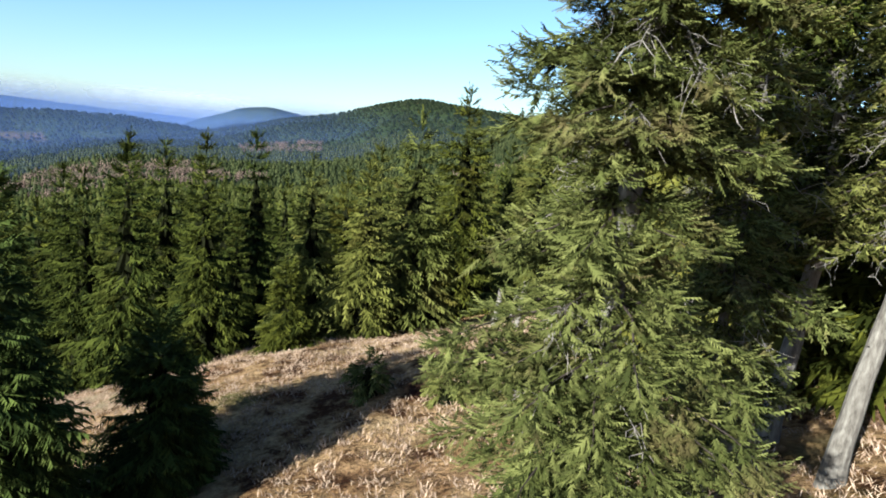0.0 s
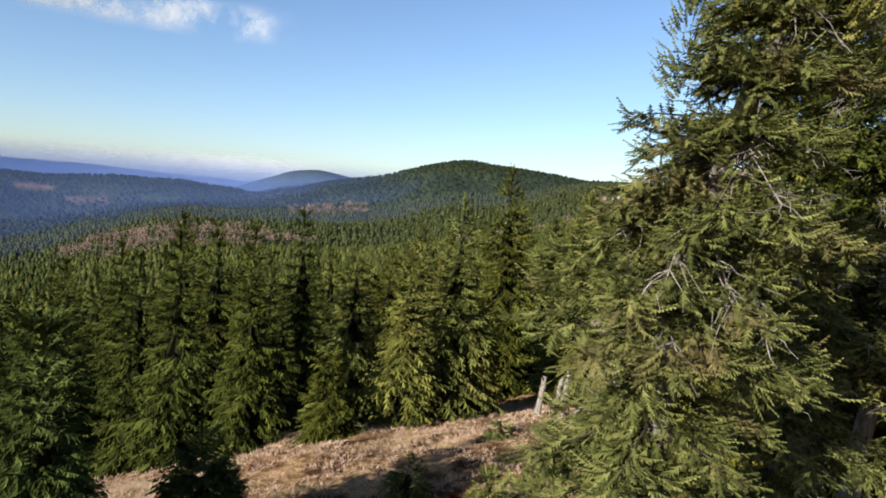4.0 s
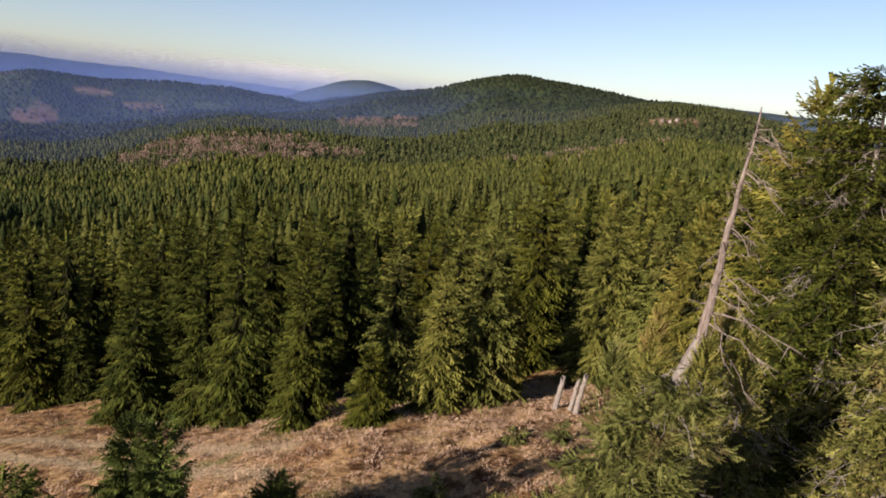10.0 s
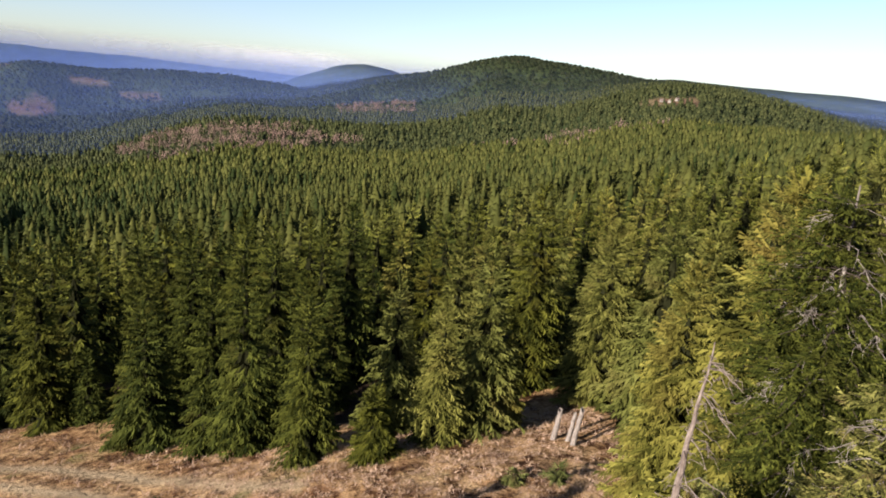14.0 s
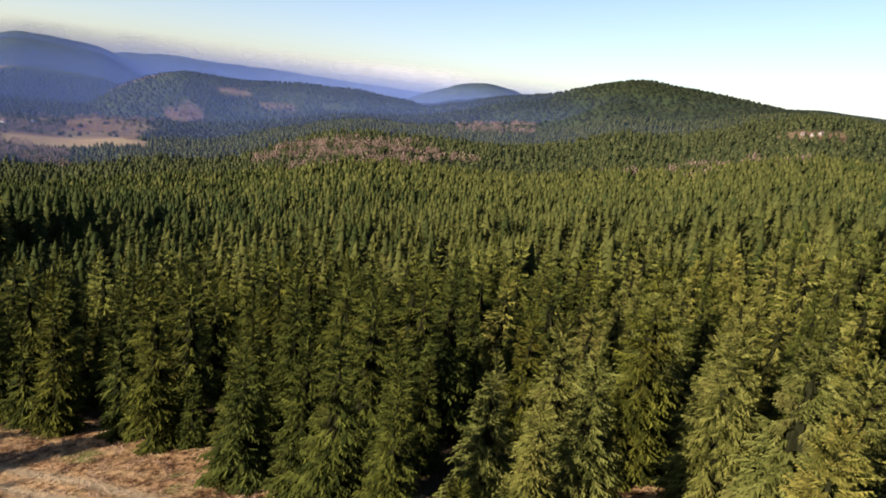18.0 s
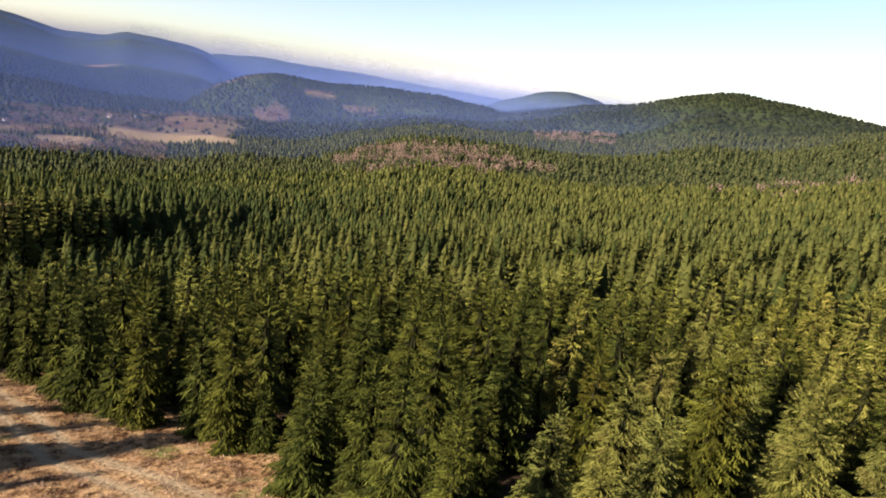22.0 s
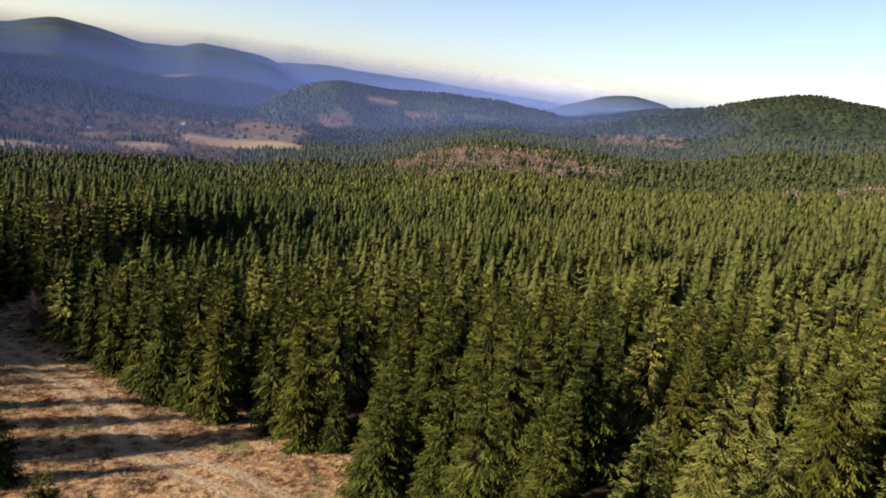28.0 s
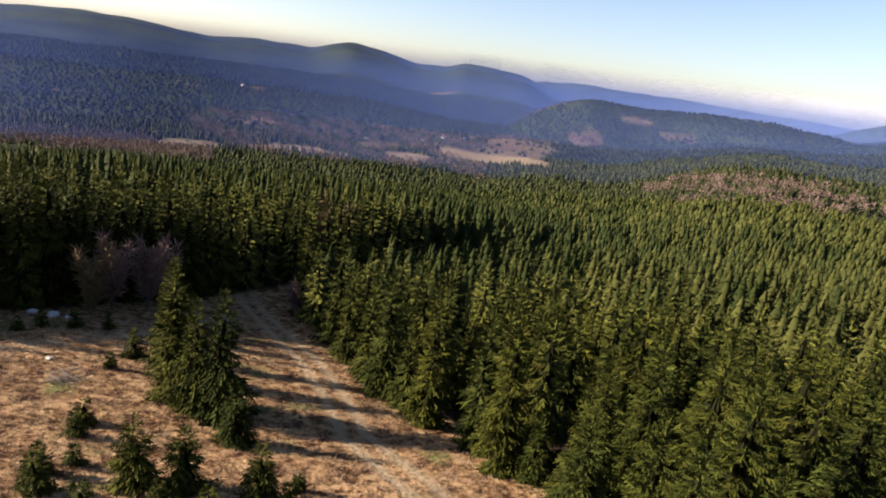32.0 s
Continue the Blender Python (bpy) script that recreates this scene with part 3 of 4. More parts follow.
# trees whose places are known: x, y, height, kind
KNOWN = [
    (-33.9, 37.0, 13.4, 0), (-45.9, 38.3, 14.4, 3), (-55.0, 38.8, 15.0, 1), (-68.5, 41.5, 13.5, 0), (-92.8, 46.0, 14.5, 0), (-31.0, 37.8, 6.0, 4), (-23.3, 33.0, 11.0, 0),
    (-9.2, 25.0, 9.0, 3), (-16.8, 30.2, 10.8, 0), (-14.2, 29.0, 11.0, 1), (-22.2, 32.0, 9.6, 4), (-3.3, 26.4, 7.2, 2), (-1.5, 28.6, 9.6, 5), (-0.3, 29.2, 5.2, 2), (-3.9, 35.8, 10.6, 2),
    (-12.7, 42.5, 14.2, 1), (-6.2, 29.5, 8.8, 5), (-11.2, 29.5, 9.8, 3),
    (-56.5, 17.5, 13.6, 0), (-63.0, 18.7, 12.0, 1), (-70.0, 20.0, 11.5, 0), (-51.8, 20.3, 11.8, 4), (-53.6, 18.6, 10.6, 4), (6.2, 15.8, 11.8, 6), (9.5, 14.0, 11.5, 7),  (5.6, 21.0, 9.0, 6), (9.0, 20.0, 11.0, 7), (12.5, 17.0, 12.0, 6), (7.2, 25.0, 10.0, 6), (4.6, 34.0, 10.5, 6),
]
for x, y, hh, kind in KNOWN:
    stand(kind, x, y, hh / KINDS[kind][2], rng.uniform(0, 6.28), 0)
    taken.append((x, y, 3.4))
# the edge row and the stand behind it
near_spots = []
for _ in range(12000):
    x, y = rng.uniform(-155, 45), rng.uniform(-32, 120)
    r = math.hypot(x, y)
    if r > (150 if in_west(x, y) else 105) or r < 24 or not in_woods(x, y) or not in_view(x, y, 18 if in_west(x, y) and x > -112 else 3):
        continue
    if free(x, y, 2.9 if in_west(x, y) else 4.2 if r < 62 else 3.8):
        taken.append((x, y, 0))
        near_spots.append((x, y))
order = sorted(range(len(near_spots)), key=lambda i: math.hypot(*near_spots[i]) * (0.8 if in_west(*near_spots[i]) else 1.0))
rest = []
for rank, i in enumerate(order):
    x, y = near_spots[i]
    west = bool(in_west(x, y))
    if rank < 290:
        # darker kinds go west, partly own colour, partly standing in for side-lit shade
        kind = int(rng.choice([0, 1, 2, 3, 4, 5], p=[0.28, 0.27, 0.0, 0.27, 0.18, 0.0] if x < rng.uniform(-16, -4) else [0.14, 0.05, 0.34, 0.12, 0.03, 0.32]))
        size = rng.uniform(1.22, 1.5) if west else rng.uniform(0.68, 1.14) * (0.86 if x > -15 else 1.0)
        stand(kind, x, y, size, rng.uniform(0, 6.28), 0 if rank < 32 else 1)
    else:
        rest.append((x, y))


def scatter_simple(spots, heights, widths, tiers, sides, rng):
    """Many small ragged conifers in one mesh: stacked star-shaped tiers."""
    n = len(spots)
    z0 = land(spots[:, 0], spots[:, 1])
    vs, fs, base = [], [], 0
    a = np.linspace(0, 2 * math.pi, sides, endpoint=False)
    for t in range(tiers):
        lo, hi = t / (tiers + 0.45), min(1.0, (t + 1.75) / (tiers + 0.6))
        if t == tiers - 1:
            hi = 1.0
        rad = widths * (1 - lo) ** 0.9
        spin = rng.uniform(0, 6.28, n)
        ang = a[None, :] + spin[:, None]
        rr = rad[:, None] * rng.uniform(0.62, 1.12, (n, sides))
        x = spots[:, 0:1] + np.cos(ang) * rr
        y = spots[:, 1:2] + np.sin(ang) * rr
        z = z0[:, None] + heights[:, None] * (lo + 0.08 * (lo > 0)) + heights[:, None] * rng.uniform(-0.07, 0.05, (n, sides))
        ring = np.stack([x, y, z], -1)
        top = np.stack([spots[:, 0], spots[:, 1], z0 + heights * hi], 1)[:, None, :]
        v = np.concatenate([ring, top], 1).reshape(-1, 3)
        o = (np.arange(n) * (sides + 1))[:, None]
        k = np.arange(sides)
        f = np.stack([o + k, o + (k + 1) % sides, np.repeat(o + sides, sides, 1)], -1).reshape(-1, 3)
        vs.append(v)
        fs.append(f + base)
        base += len(v)
    return np.concatenate(vs), np.concatenate(fs)


def forest_trees(spots, heights, widths, tiers, sides, rng, boughs=0):
    """Conifers of the middle distance in one mesh, with the tone of each tree; boughs: how many stand out from each crown."""
    n = len(spots)
    foot = np.column_stack([spots, land(spots[:, 0], spots[:, 1])])
    own = rng.uniform(0, 1, n)
    v, f = skirts(foot, heights, widths * (0.72 if boughs else 1.0), 0.05, tiers, sides, rng)
    # skirts covered by boughs get a darker tone, crown shade put into the colour
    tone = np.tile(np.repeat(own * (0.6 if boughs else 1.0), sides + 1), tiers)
    if boughs:
        i = np.repeat(np.arange(n), boughs)
        m = len(i)
        share = np.tile(((np.arange(boughs) + 0.6) / boughs) ** 0.7 * 0.78, n) + rng.uniform(-0.03, 0.03, m)
        share = share.clip(0.015, 0.85)
        a = np.tile(np.arange(boughs) * 2.4, n) + rng.normal(0, 0.5, m)
        L = widths[i] * share ** 0.7 * rng.uniform(0.8, 1.3, m) + 0.25
        rise = np.interp(share, [0, 0.08, 0.25, 0.6, 1.0], [2.2, 1.0, 0.2, -0.1, -0.25]) + rng.normal(0, 0.1, m)
        along = np.stack([np.cos(a), np.sin(a), rise], 1)
        base = foot[i] + np.stack([np.cos(a) * L * 0.25, np.sin(a) * L * 0.25, heights[i] * (1 - share) * 0.97], 1)
        side = np.stack([-np.sin(a), np.cos(a), rng.normal(0, 0.2, m)], 1)
        bv, bf = fronds(base, along, side, L * 0.8, L * 0.4 + 0.08, rng.uniform(0.25, 0.6, m), 3, rng, 0.7, 0.7, 0.4)
        v, f = join([(v, f), (bv, bf)])
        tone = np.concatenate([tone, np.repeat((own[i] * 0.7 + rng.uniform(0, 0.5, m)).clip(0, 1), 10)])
    return v, f, tone


def ring_spots(r0, r1, gap, seed, keep):
    """Places on a shaken grid between two ranges."""
    g = np.random.RandomState(seed)
    m = int(r1 / gap) + 1
    i, j = np.meshgrid(np.arange(-m, m), np.arange(-m, m))
    p = np.stack([i.ravel(), j.ravel()], 1) * gap + g.uniform(-0.46, 0.46, (i.size, 2)) * gap
    r = np.hypot(p[:, 0], p[:, 1])
    p = p[(r >= r0) & (r < r1) & in_view(p[:, 0], p[:, 1])]
    return p[keep(p[:, 0], p[:, 1])]


def grove(x, y):
    """Where bare broadleaf trees stand among the spruces."""
    r, a = np.hypot(x, y), np.degrees(np.arctan2(x, y))
    q = waves(x, y, 130, 31)
    q2 = waves(x, y, 46, 33)
    main = (((a + 27.5) / 9.0) ** 2 + ((r - 705) / 135) ** 2 < 1 + 0.7 * q) & (q2 + 0.6 * waves(x, y, 21, 34) > 0.02)
    upper = (np.abs(a + 15) < 3.5) & (np.abs(r - 1120) < 70) & (q2 + 0.5 * waves(x, y, 21, 34) > 0.12)
    right = (((a - 3) / 9) ** 2 + ((r - 600) / 70) ** 2 < 1) & (q2 + 0.5 * waves(x, y, 21, 34) > 0.3)
    valley = (a < -74) & (r > 690) & (r < 960) & (q > -0.2)
    valley = valley | ((a < -50) & (a > -76) & (r > 820) & (r < 1400) & (q2 > 0.05) & (q > -0.35))
    return main & (q > -0.55) | upper | right | valley


def meadow_at(x, y):
    return meadow_share(x, y) > 0.4


rest = np.array(rest)
g = np.random.RandomState(17)
pieces, which = [], []
for x, y in rest:
    tall = bool(in_west(x, y))
    hh = g.uniform(15, 21) if tall else g.uniform(9.5, 14)
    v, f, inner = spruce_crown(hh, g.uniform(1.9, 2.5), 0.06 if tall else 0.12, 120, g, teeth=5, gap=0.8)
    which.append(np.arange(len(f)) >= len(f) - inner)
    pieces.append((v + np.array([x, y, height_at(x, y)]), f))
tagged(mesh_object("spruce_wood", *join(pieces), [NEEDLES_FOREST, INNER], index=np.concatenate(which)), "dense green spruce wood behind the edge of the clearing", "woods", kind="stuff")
p = ring_spots(105, 265, 4.0, 41, lambda x, y: in_woods(x, y) & ~(in_west(x, y) & (np.hypot(x, y) < 150)))
tall = in_west(p[:, 0], p[:, 1])
hts = g.uniform(6.5, 12.5, len(p)) + 3.0 * waves(p[:, 0], p[:, 1], 30, 95) + 8.0 * tall
thin = lambda x, y: np.random.RandomState(46).uniform(0, 1, len(x)) < 0.12


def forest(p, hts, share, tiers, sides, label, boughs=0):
    """Two tones of spruce mixed: darker ones towards the west, standing in for shade there, olive ones towards the
    east.
    """
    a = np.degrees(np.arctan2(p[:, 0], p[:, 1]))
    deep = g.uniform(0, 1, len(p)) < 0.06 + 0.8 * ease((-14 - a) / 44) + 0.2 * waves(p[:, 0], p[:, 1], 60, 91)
    for some, mat in ((deep, FOREST_SHADED), (~deep, FOREST_OLIVE)):
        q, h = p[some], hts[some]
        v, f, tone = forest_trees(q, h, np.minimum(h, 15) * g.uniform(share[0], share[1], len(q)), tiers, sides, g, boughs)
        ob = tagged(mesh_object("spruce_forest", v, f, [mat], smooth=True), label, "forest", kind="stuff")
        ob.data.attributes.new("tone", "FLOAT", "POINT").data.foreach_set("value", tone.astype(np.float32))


near_half = np.hypot(p[:, 0], p[:, 1]) < 185
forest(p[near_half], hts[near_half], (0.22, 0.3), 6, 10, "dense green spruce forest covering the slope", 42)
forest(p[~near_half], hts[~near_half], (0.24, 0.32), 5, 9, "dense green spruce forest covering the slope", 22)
p = ring_spots(262, 400, 4.3, 48, lambda x, y: in_woods(x, y) & (~grove(x, y) | thin(x, y)))
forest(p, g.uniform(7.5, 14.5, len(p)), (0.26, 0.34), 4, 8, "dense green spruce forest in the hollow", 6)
p = ring_spots(400, 620, 5.2, 42, lambda x, y: in_woods(x, y) & (~grove(x, y) | thin(x, y)))
forest(p, g.uniform(7.5, 14, len(p)), (0.27, 0.36), 3, 6, "dense spruce forest in the hollow below the hill")
sparse = lambda x, y: np.random.RandomState(47).uniform(0, 1, len(x)) < 0.2
open_woods = lambda x, y: (~grove(x, y) | thin(x, y)) & (~meadow_at(x, y) | sparse(x, y) & (pale_share(x, y) < 0.3))
p = ring_spots(620, 1150, 9.0, 43, open_woods)
hts = g.uniform(6, 10, len(p))
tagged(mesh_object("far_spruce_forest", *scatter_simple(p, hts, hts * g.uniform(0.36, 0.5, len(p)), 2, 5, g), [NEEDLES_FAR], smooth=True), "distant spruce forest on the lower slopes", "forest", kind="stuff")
p = ring_spots(1150, 2500, 14.5, 45, open_woods)
hts = g.uniform(3.5, 7, len(p))
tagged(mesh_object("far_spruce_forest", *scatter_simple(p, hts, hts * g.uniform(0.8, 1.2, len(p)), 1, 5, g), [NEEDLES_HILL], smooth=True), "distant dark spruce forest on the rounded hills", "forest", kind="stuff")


def round_trees(spots, rng, mat, name, label, size=(5, 9), shoots=40):
    """Bare broadleaf crowns: many thin upright twigs in a rounded outline."""
    n = len(spots)
    z0 = land(spots[:, 0], spots[:, 1])
    high = rng.uniform(size[0], size[1], n)
    i = np.repeat(np.arange(n), shoots)
    k = len(i)
    u = rng.normal(0, 1, (k, 3))
    u /= np.linalg.norm(u, axis=1)[:, None]
    u *= rng.uniform(0.35, 1, k)[:, None]
    base = np.stack([spots[i, 0] + u[:, 0] * high[i] * 0.33, spots[i, 1] + u[:, 1] * high[i] * 0.33, z0[i] + high[i] * (0.58 + 0.38 * u[:, 2])], 1)
    along = u * 0.7 + np.array([0, 0, 0.6]) + rng.normal(0, 0.2, (k, 3))
    along /= np.linalg.norm(along, axis=1)[:, None]
    side = np.cross(along, rng.normal(0, 1, (k, 3)))
    side /= np.linalg.norm(side, axis=1)[:, None]
    length = high[i] * rng.uniform(0.1, 0.24, k)
    v, f = twigs(base, along, side, length, length * 0.13, 0.0, rng)
    return tagged(mesh_object(name, v, f, [mat]), label, "trees", kind="stuff")


p = ring_spots(400, 1650, 8.0, 44, lambda x, y: grove(x, y) | (meadow_at(x, y) & (np.hypot(x, y) > 1100)))
p = p[~meadow_at(p[:, 0], p[:, 1]) | (g.uniform(0, 1, len(p)) < 0.25) & (pale_share(p[:, 0], p[:, 1]) < 0.3)]
round_trees(p, g, BARE, "bare_beech_grove", "bare reddish-brown broadleaf trees among the spruces", (9, 14), 34)


# ---- single trees and growth on the clearing ----
def sapling(x, y, high, wide, seed, mat=NEEDLES, label="young green spruce growing in dry tawny grass", name="young_spruce", group="young spruces on the clearing", dense=1.0, sunk=0.08, size=None):
    root = spruce(name, high, wide, 0.02, int((50 + 16 * high) * dense), seed, mat, gap=0.25, fine=size or 4, teeth=9 if size else 6)
    root.matrix_basis = Matrix.Translation((x, y, height_at(x, y) - sunk)) @ Matrix.Rotation(seed * 1.3, 4, "Z")
    return tagged(root, label, "tree", group)


for k, (x, y, hh) in enumerate([(-45.7, 19.6, 4.8), (-39.2, 11.2, 5.0), (-38.0, 13.9, 4.4), (-70.9, 16.6, 3.4), (-66.5, 13.7, 1.7), (-52.0, 9.9, 2.3), (-49.5, 9.0, 1.9),
                                (-40.6, 6.1, 2.7), (-43.5, 6.5, 2.2), (-35.0, 17.7, 3.9), (-33.5, 19.0, 1.8), (-36.5, 12.0, 1.6), (-44.5, 8.5, 1.5), (-33.0, 14.0, 2.4),
                                (-37.0, 4.0, 2.0), (-35.5, 8.0, 2.8), (-84.5, 16.0, 2.2), (-85.5, 12.5, 2.6), (-86.0, 9.0, 2.0), (-84.0, 6.5, 1.8), (-85.0, 3.0, 2.4), (-35.5, 20.5, 1.3)]):
    sapling(x, y, hh, 0.33 * hh + 0.15, 300 + k, NEEDLES if k % 3 else NEEDLES_DARK)
sapling(-5.9, 24.4, 3.3, 1.15, 340, NEEDLES, dense=2.0, size=5)
sapling(-6.3, 9.9, 6.2, 1.05, 341, NEEDLES_YOUNG, "dark green young spruce standing in dry grass", dense=2.2, size=6)
sapling(-7.9, 11.4, 5.6, 1.7, 342, NEEDLES_YOUNG, "dark green young spruce standing in dry grass", dense=2.2, size=6)
sapling(-8.6, 8.6, 6.0, 1.8, 343, NEEDLES_YOUNG, "dark green young spruce standing in dry grass", dense=2.2, size=6)
sapling(-5.2, 12.6, 3.4, 1.2, 344, NEEDLES_YOUNG, dense=2.0, size=6)
sapling(-5.6, 14.4, 2.2, 0.9, 345, NEEDLES_YOUNG, dense=2.0, size=6)
for k, (x, y, hh) in enumerate([(-1.8, 16.3, 1.1), (0.1, 15.6, 0.95), (2.1, 22.0, 0.8), (0.5, 21.6, 0.6), (1.6, 13.3, 0.7), (-2.7, 27.6, 1.5), (-4.0, 27.4, 1.3), (-1.2, 28.6, 1.8), (-9.6, 27.0, 1.4)]):
    sapling(x, y, hh, 0.5 * hh + 0.1, 350 + k, NEEDLES_OLD, "low green spruce seedling in tawny grass", dense=0.7)


# ---- the old spruces beside the camera ----
def old_spruce(name, line, foot, top_share, seed, crowns, label, mat=NEEDLES_OLD, fine=False, teeth=4):
    """An old spruce along a given line of points; crowns: low z, high z, width, branches, shoots."""
    rng = np.random.RandomState(seed)
    root = new(name)
    line = np.array(line, float)
    root.location = line[0]
    p = line - line[0]
    t = np.linspace(0, 1, 24)
    q = np.stack([np.interp(t, np.linspace(0, 1, len(p)), p[:, i]) for i in range(3)], 1)
    q[1:-1, :2] += rng.normal(0, 0.012, (22, 2))
    rad = np.interp(t, [0, 0.05, 1], [foot * 1.4, foot, foot * top_share])
    q[0, 2] -= 0.3
    part("trunk", tube(q, rad, 12), BARK, root)

    def axis(z):
        return np.stack([np.interp(z, p[:, 2], p[:, 0]), np.interp(z, p[:, 2], p[:, 1])], -1)
    shoots_v, limbs = [], []
    for low, high, wide, count, per, size in crowns:
        for b in range(count):
            u = (b + rng.uniform(0, 1)) / count
            z = low + (high - low) * u
            z = 0.45 * (round(z / 0.42) * 0.42 + rng.normal(0, 0.06)) + 0.55 * z
            a = rng.uniform(0, 6.283)
            L = wide * (0.34 + 0.66 * (1 - u) ** 0.7) * rng.choice([rng.uniform(0.3, 0.6), rng.uniform(0.65, 1.2)], p=[0.3, 0.7])
            o = axis(z)
            s = np.linspace(0, 1, 6)
            lift = np.interp(u, [0, 0.6, 1], [-0.28, -0.1, 0.5]) + rng.normal(0, 0.1)
            c = np.stack([o[0] + np.cos(a) * L * s, o[1] + np.sin(a) * L * s, z + lift * L * s - 0.30 * L * s ** 2 + 0.26 * L * np.maximum(s - 0.6, 0)], 1)
            c[1:, :2] += rng.normal(0, 0.03 * L, (5, 2))
            limbs.append(tube(c, np.interp(s, [0, 1], [0.007 + 0.007 * L, 0.003]), 4))
            k = max(5, int(per * L))
            ss = rng.uniform(0.06, 1.0, k) ** 0.8
            base = np.stack([np.interp(ss, s, c[:, i]) for i in range(3)], 1)
            f = a + np.where(rng.uniform(0, 1, k) < 0.5, -1, 1) * rng.uniform(0.2, 1.3, k)
            reach = rng.uniform(0.0, 0.24, k) * (1.15 - 0.7 * ss) * L
            base += np.stack([np.cos(f) * reach, np.sin(f) * reach, -0.4 * reach + rng.normal(0, 0.03, k)], 1)
            f = f + rng.normal(0, 0.4, k)
            al = np.stack([np.cos(f), np.sin(f), rng.normal(-0.3, 0.35, k)], 1)
            al /= np.linalg.norm(al, axis=1)[:, None]
            side = np.cross(al, rng.normal(0, 0.28, (k, 3)) + np.array([0, 0, 1.0]))
            side /= np.linalg.norm(side, axis=1)[:, None]
            ln = size * rng.uniform(0.5, 1.4, k)
            shoots_v.append(fronds(base, al, side, ln, size * rng.uniform(0.17, 0.3, k), 0.4 * rng.uniform(0, 1, k), teeth, rng, 0.3, 1.0))
    part("crown", join(shoots_v), mat, root, "green drooping needled shoots")
    if fine:
        for v, f in limbs:
            part("limb", (v, f), BARK_DARK, root)
    else:
        part("branchwork", join(limbs), BARK_DARK, root, "thin brown branches")
    # bare snapped twigs showing in the crown
    bare = []
    for b in range(64):
        z = rng.uniform(crowns[0][0], crowns[-1][1])
        wide = np.interp(z, [crowns[0][0], crowns[1][1], crowns[-1][1]], [crowns[0][2], crowns[1][2], 0.6 * crowns[-1][2]])
        o, a, L = axis(z), rng.uniform(0, 6.283), wide * rng.uniform(0.3, 0.72)
        s = np.linspace(0, 1, 6)
        c = np.stack([o[0] + np.cos(a) * L * s, o[1] + np.sin(a) * L * s, z - 0.5 * L * s ** 1.5], 1)
        c[1:] += rng.normal(0, 0.05, (5, 3))
        one = [tube(c, np.interp(s, [0, 1], [0.009, 0.003]), 4)]
        for _ in range(16):
            i = rng.randint(2, 6)
            d = np.array([np.cos(a + rng.normal(0, 1.0)), np.sin(a + rng.normal(0, 1.0)), rng.normal(-0.6, 0.6)]) * rng.uniform(0.06, 0.26)
            e = c[i] + d[None, :] * np.linspace(0, 1, 4)[:, None]
            e[1:, :] += rng.normal(0, 0.02, (3, 3))
            one.append(tube(e, np.array([0.0045, 0.004, 0.003, 0.002]), 3))
        bare.append(join(one))
    if fine:
        for v, f in bare:
            part("bare_branch", (v, f), DEADWOOD, root, "dead bare grey branch")
    else:
        part("deadwood", join(bare), DEADWOOD, root, "dead bare grey branchlets")
    return tagged(root, label, "tree", "old spruces"), p, axis


gz = height_at(1.15, 6.8)
old, axis_line, axis = old_spruce("old_spruce", [(1.1, 6.85, gz), (1.15, 6.8, 6.3), (1.2, 6.8, 9.0), (1.96, 6.7, 11.6)], 0.13, 0.5, 51,
                                  [(0.7, 3.0, 1.0, 64, 104, 0.2), (2.4, 6.0, 1.42, 134, 110, 0.21), (5.2, 7.7, 1.12, 118, 110, 0.2), (6.6, 7.9, 0.55, 50, 90, 0.17)],
                                  "old olive-green spruce with a bare dead top beside the clearing", fine=True, teeth=9)


def dead_top(root, base, tip, seed):
    """The bare grey spire above the living crown, with its dead branches sweeping down to one side."""
    rng = np.random.RandomState(seed)
    o = Vector(root.location)
    b0, t0 = np.array(base) - np.array(o), np.array(tip) - np.array(o)
    s = np.linspace(0, 1, 14)
    q = b0 + (t0 - b0) * s[:, None]
    q[:, 0] += rng.normal(0, 0.01, 14)
    q[:, 2] += 0.0
    spire = part("dead_top", tube(q, np.interp(s, [0, 0.3, 1], [0.056, 0.04, 0.006]), 10), SNAG, root, "bare grey weathered dead spire")
    for k in range(70):
        u = rng.uniform(0.0, 0.95)
        c0 = b0 + (t0 - b0) * u
        right = k < 26
        a = rng.normal(-0.35, 0.75) if right else rng.uniform(0, 6.28)
        L = (rng.uniform(0.45, 1.1) if right else rng.uniform(0.06, 0.3)) * (1 - 0.7 * u)
        bend = rng.uniform(0.35, 1.2)
        ss = np.linspace(0, 1, 7)
        c = np.stack([c0[0] + np.cos(a) * L * ss, c0[1] + np.sin(a) * L * ss, c0[2] + (0.12 * ss - (bend if right else 0.2) * ss ** 1.6) * L], 1)
        c[1:] += rng.normal(0, 0.022, (6, 3))
        pieces = [tube(c, np.interp(ss, [0, 1], [0.008 * (0.5 + L), 0.0025]), 5)]
        for _ in range(7 if L > 0.4 else 1):
            i = rng.randint(2, 6)
            d = np.array([np.cos(a + rng.normal(0, 0.9)), np.sin(a + rng.normal(0, 0.9)), -rng.uniform(0.2, 1.0)]) * L * rng.uniform(0.12, 0.3)
            e = c[i] + d[None, :] * np.linspace(0, 1, 4)[:, None]
            pieces.append(tube(e, np.array([0.006, 0.004, 0.003, 0.002]), 4))
        part("dead_branch", join(pieces), SNAG, spire)


dead_top(old, (1.95, 6.7, 11.45), (2.07, 6.63, 14.0), 61)
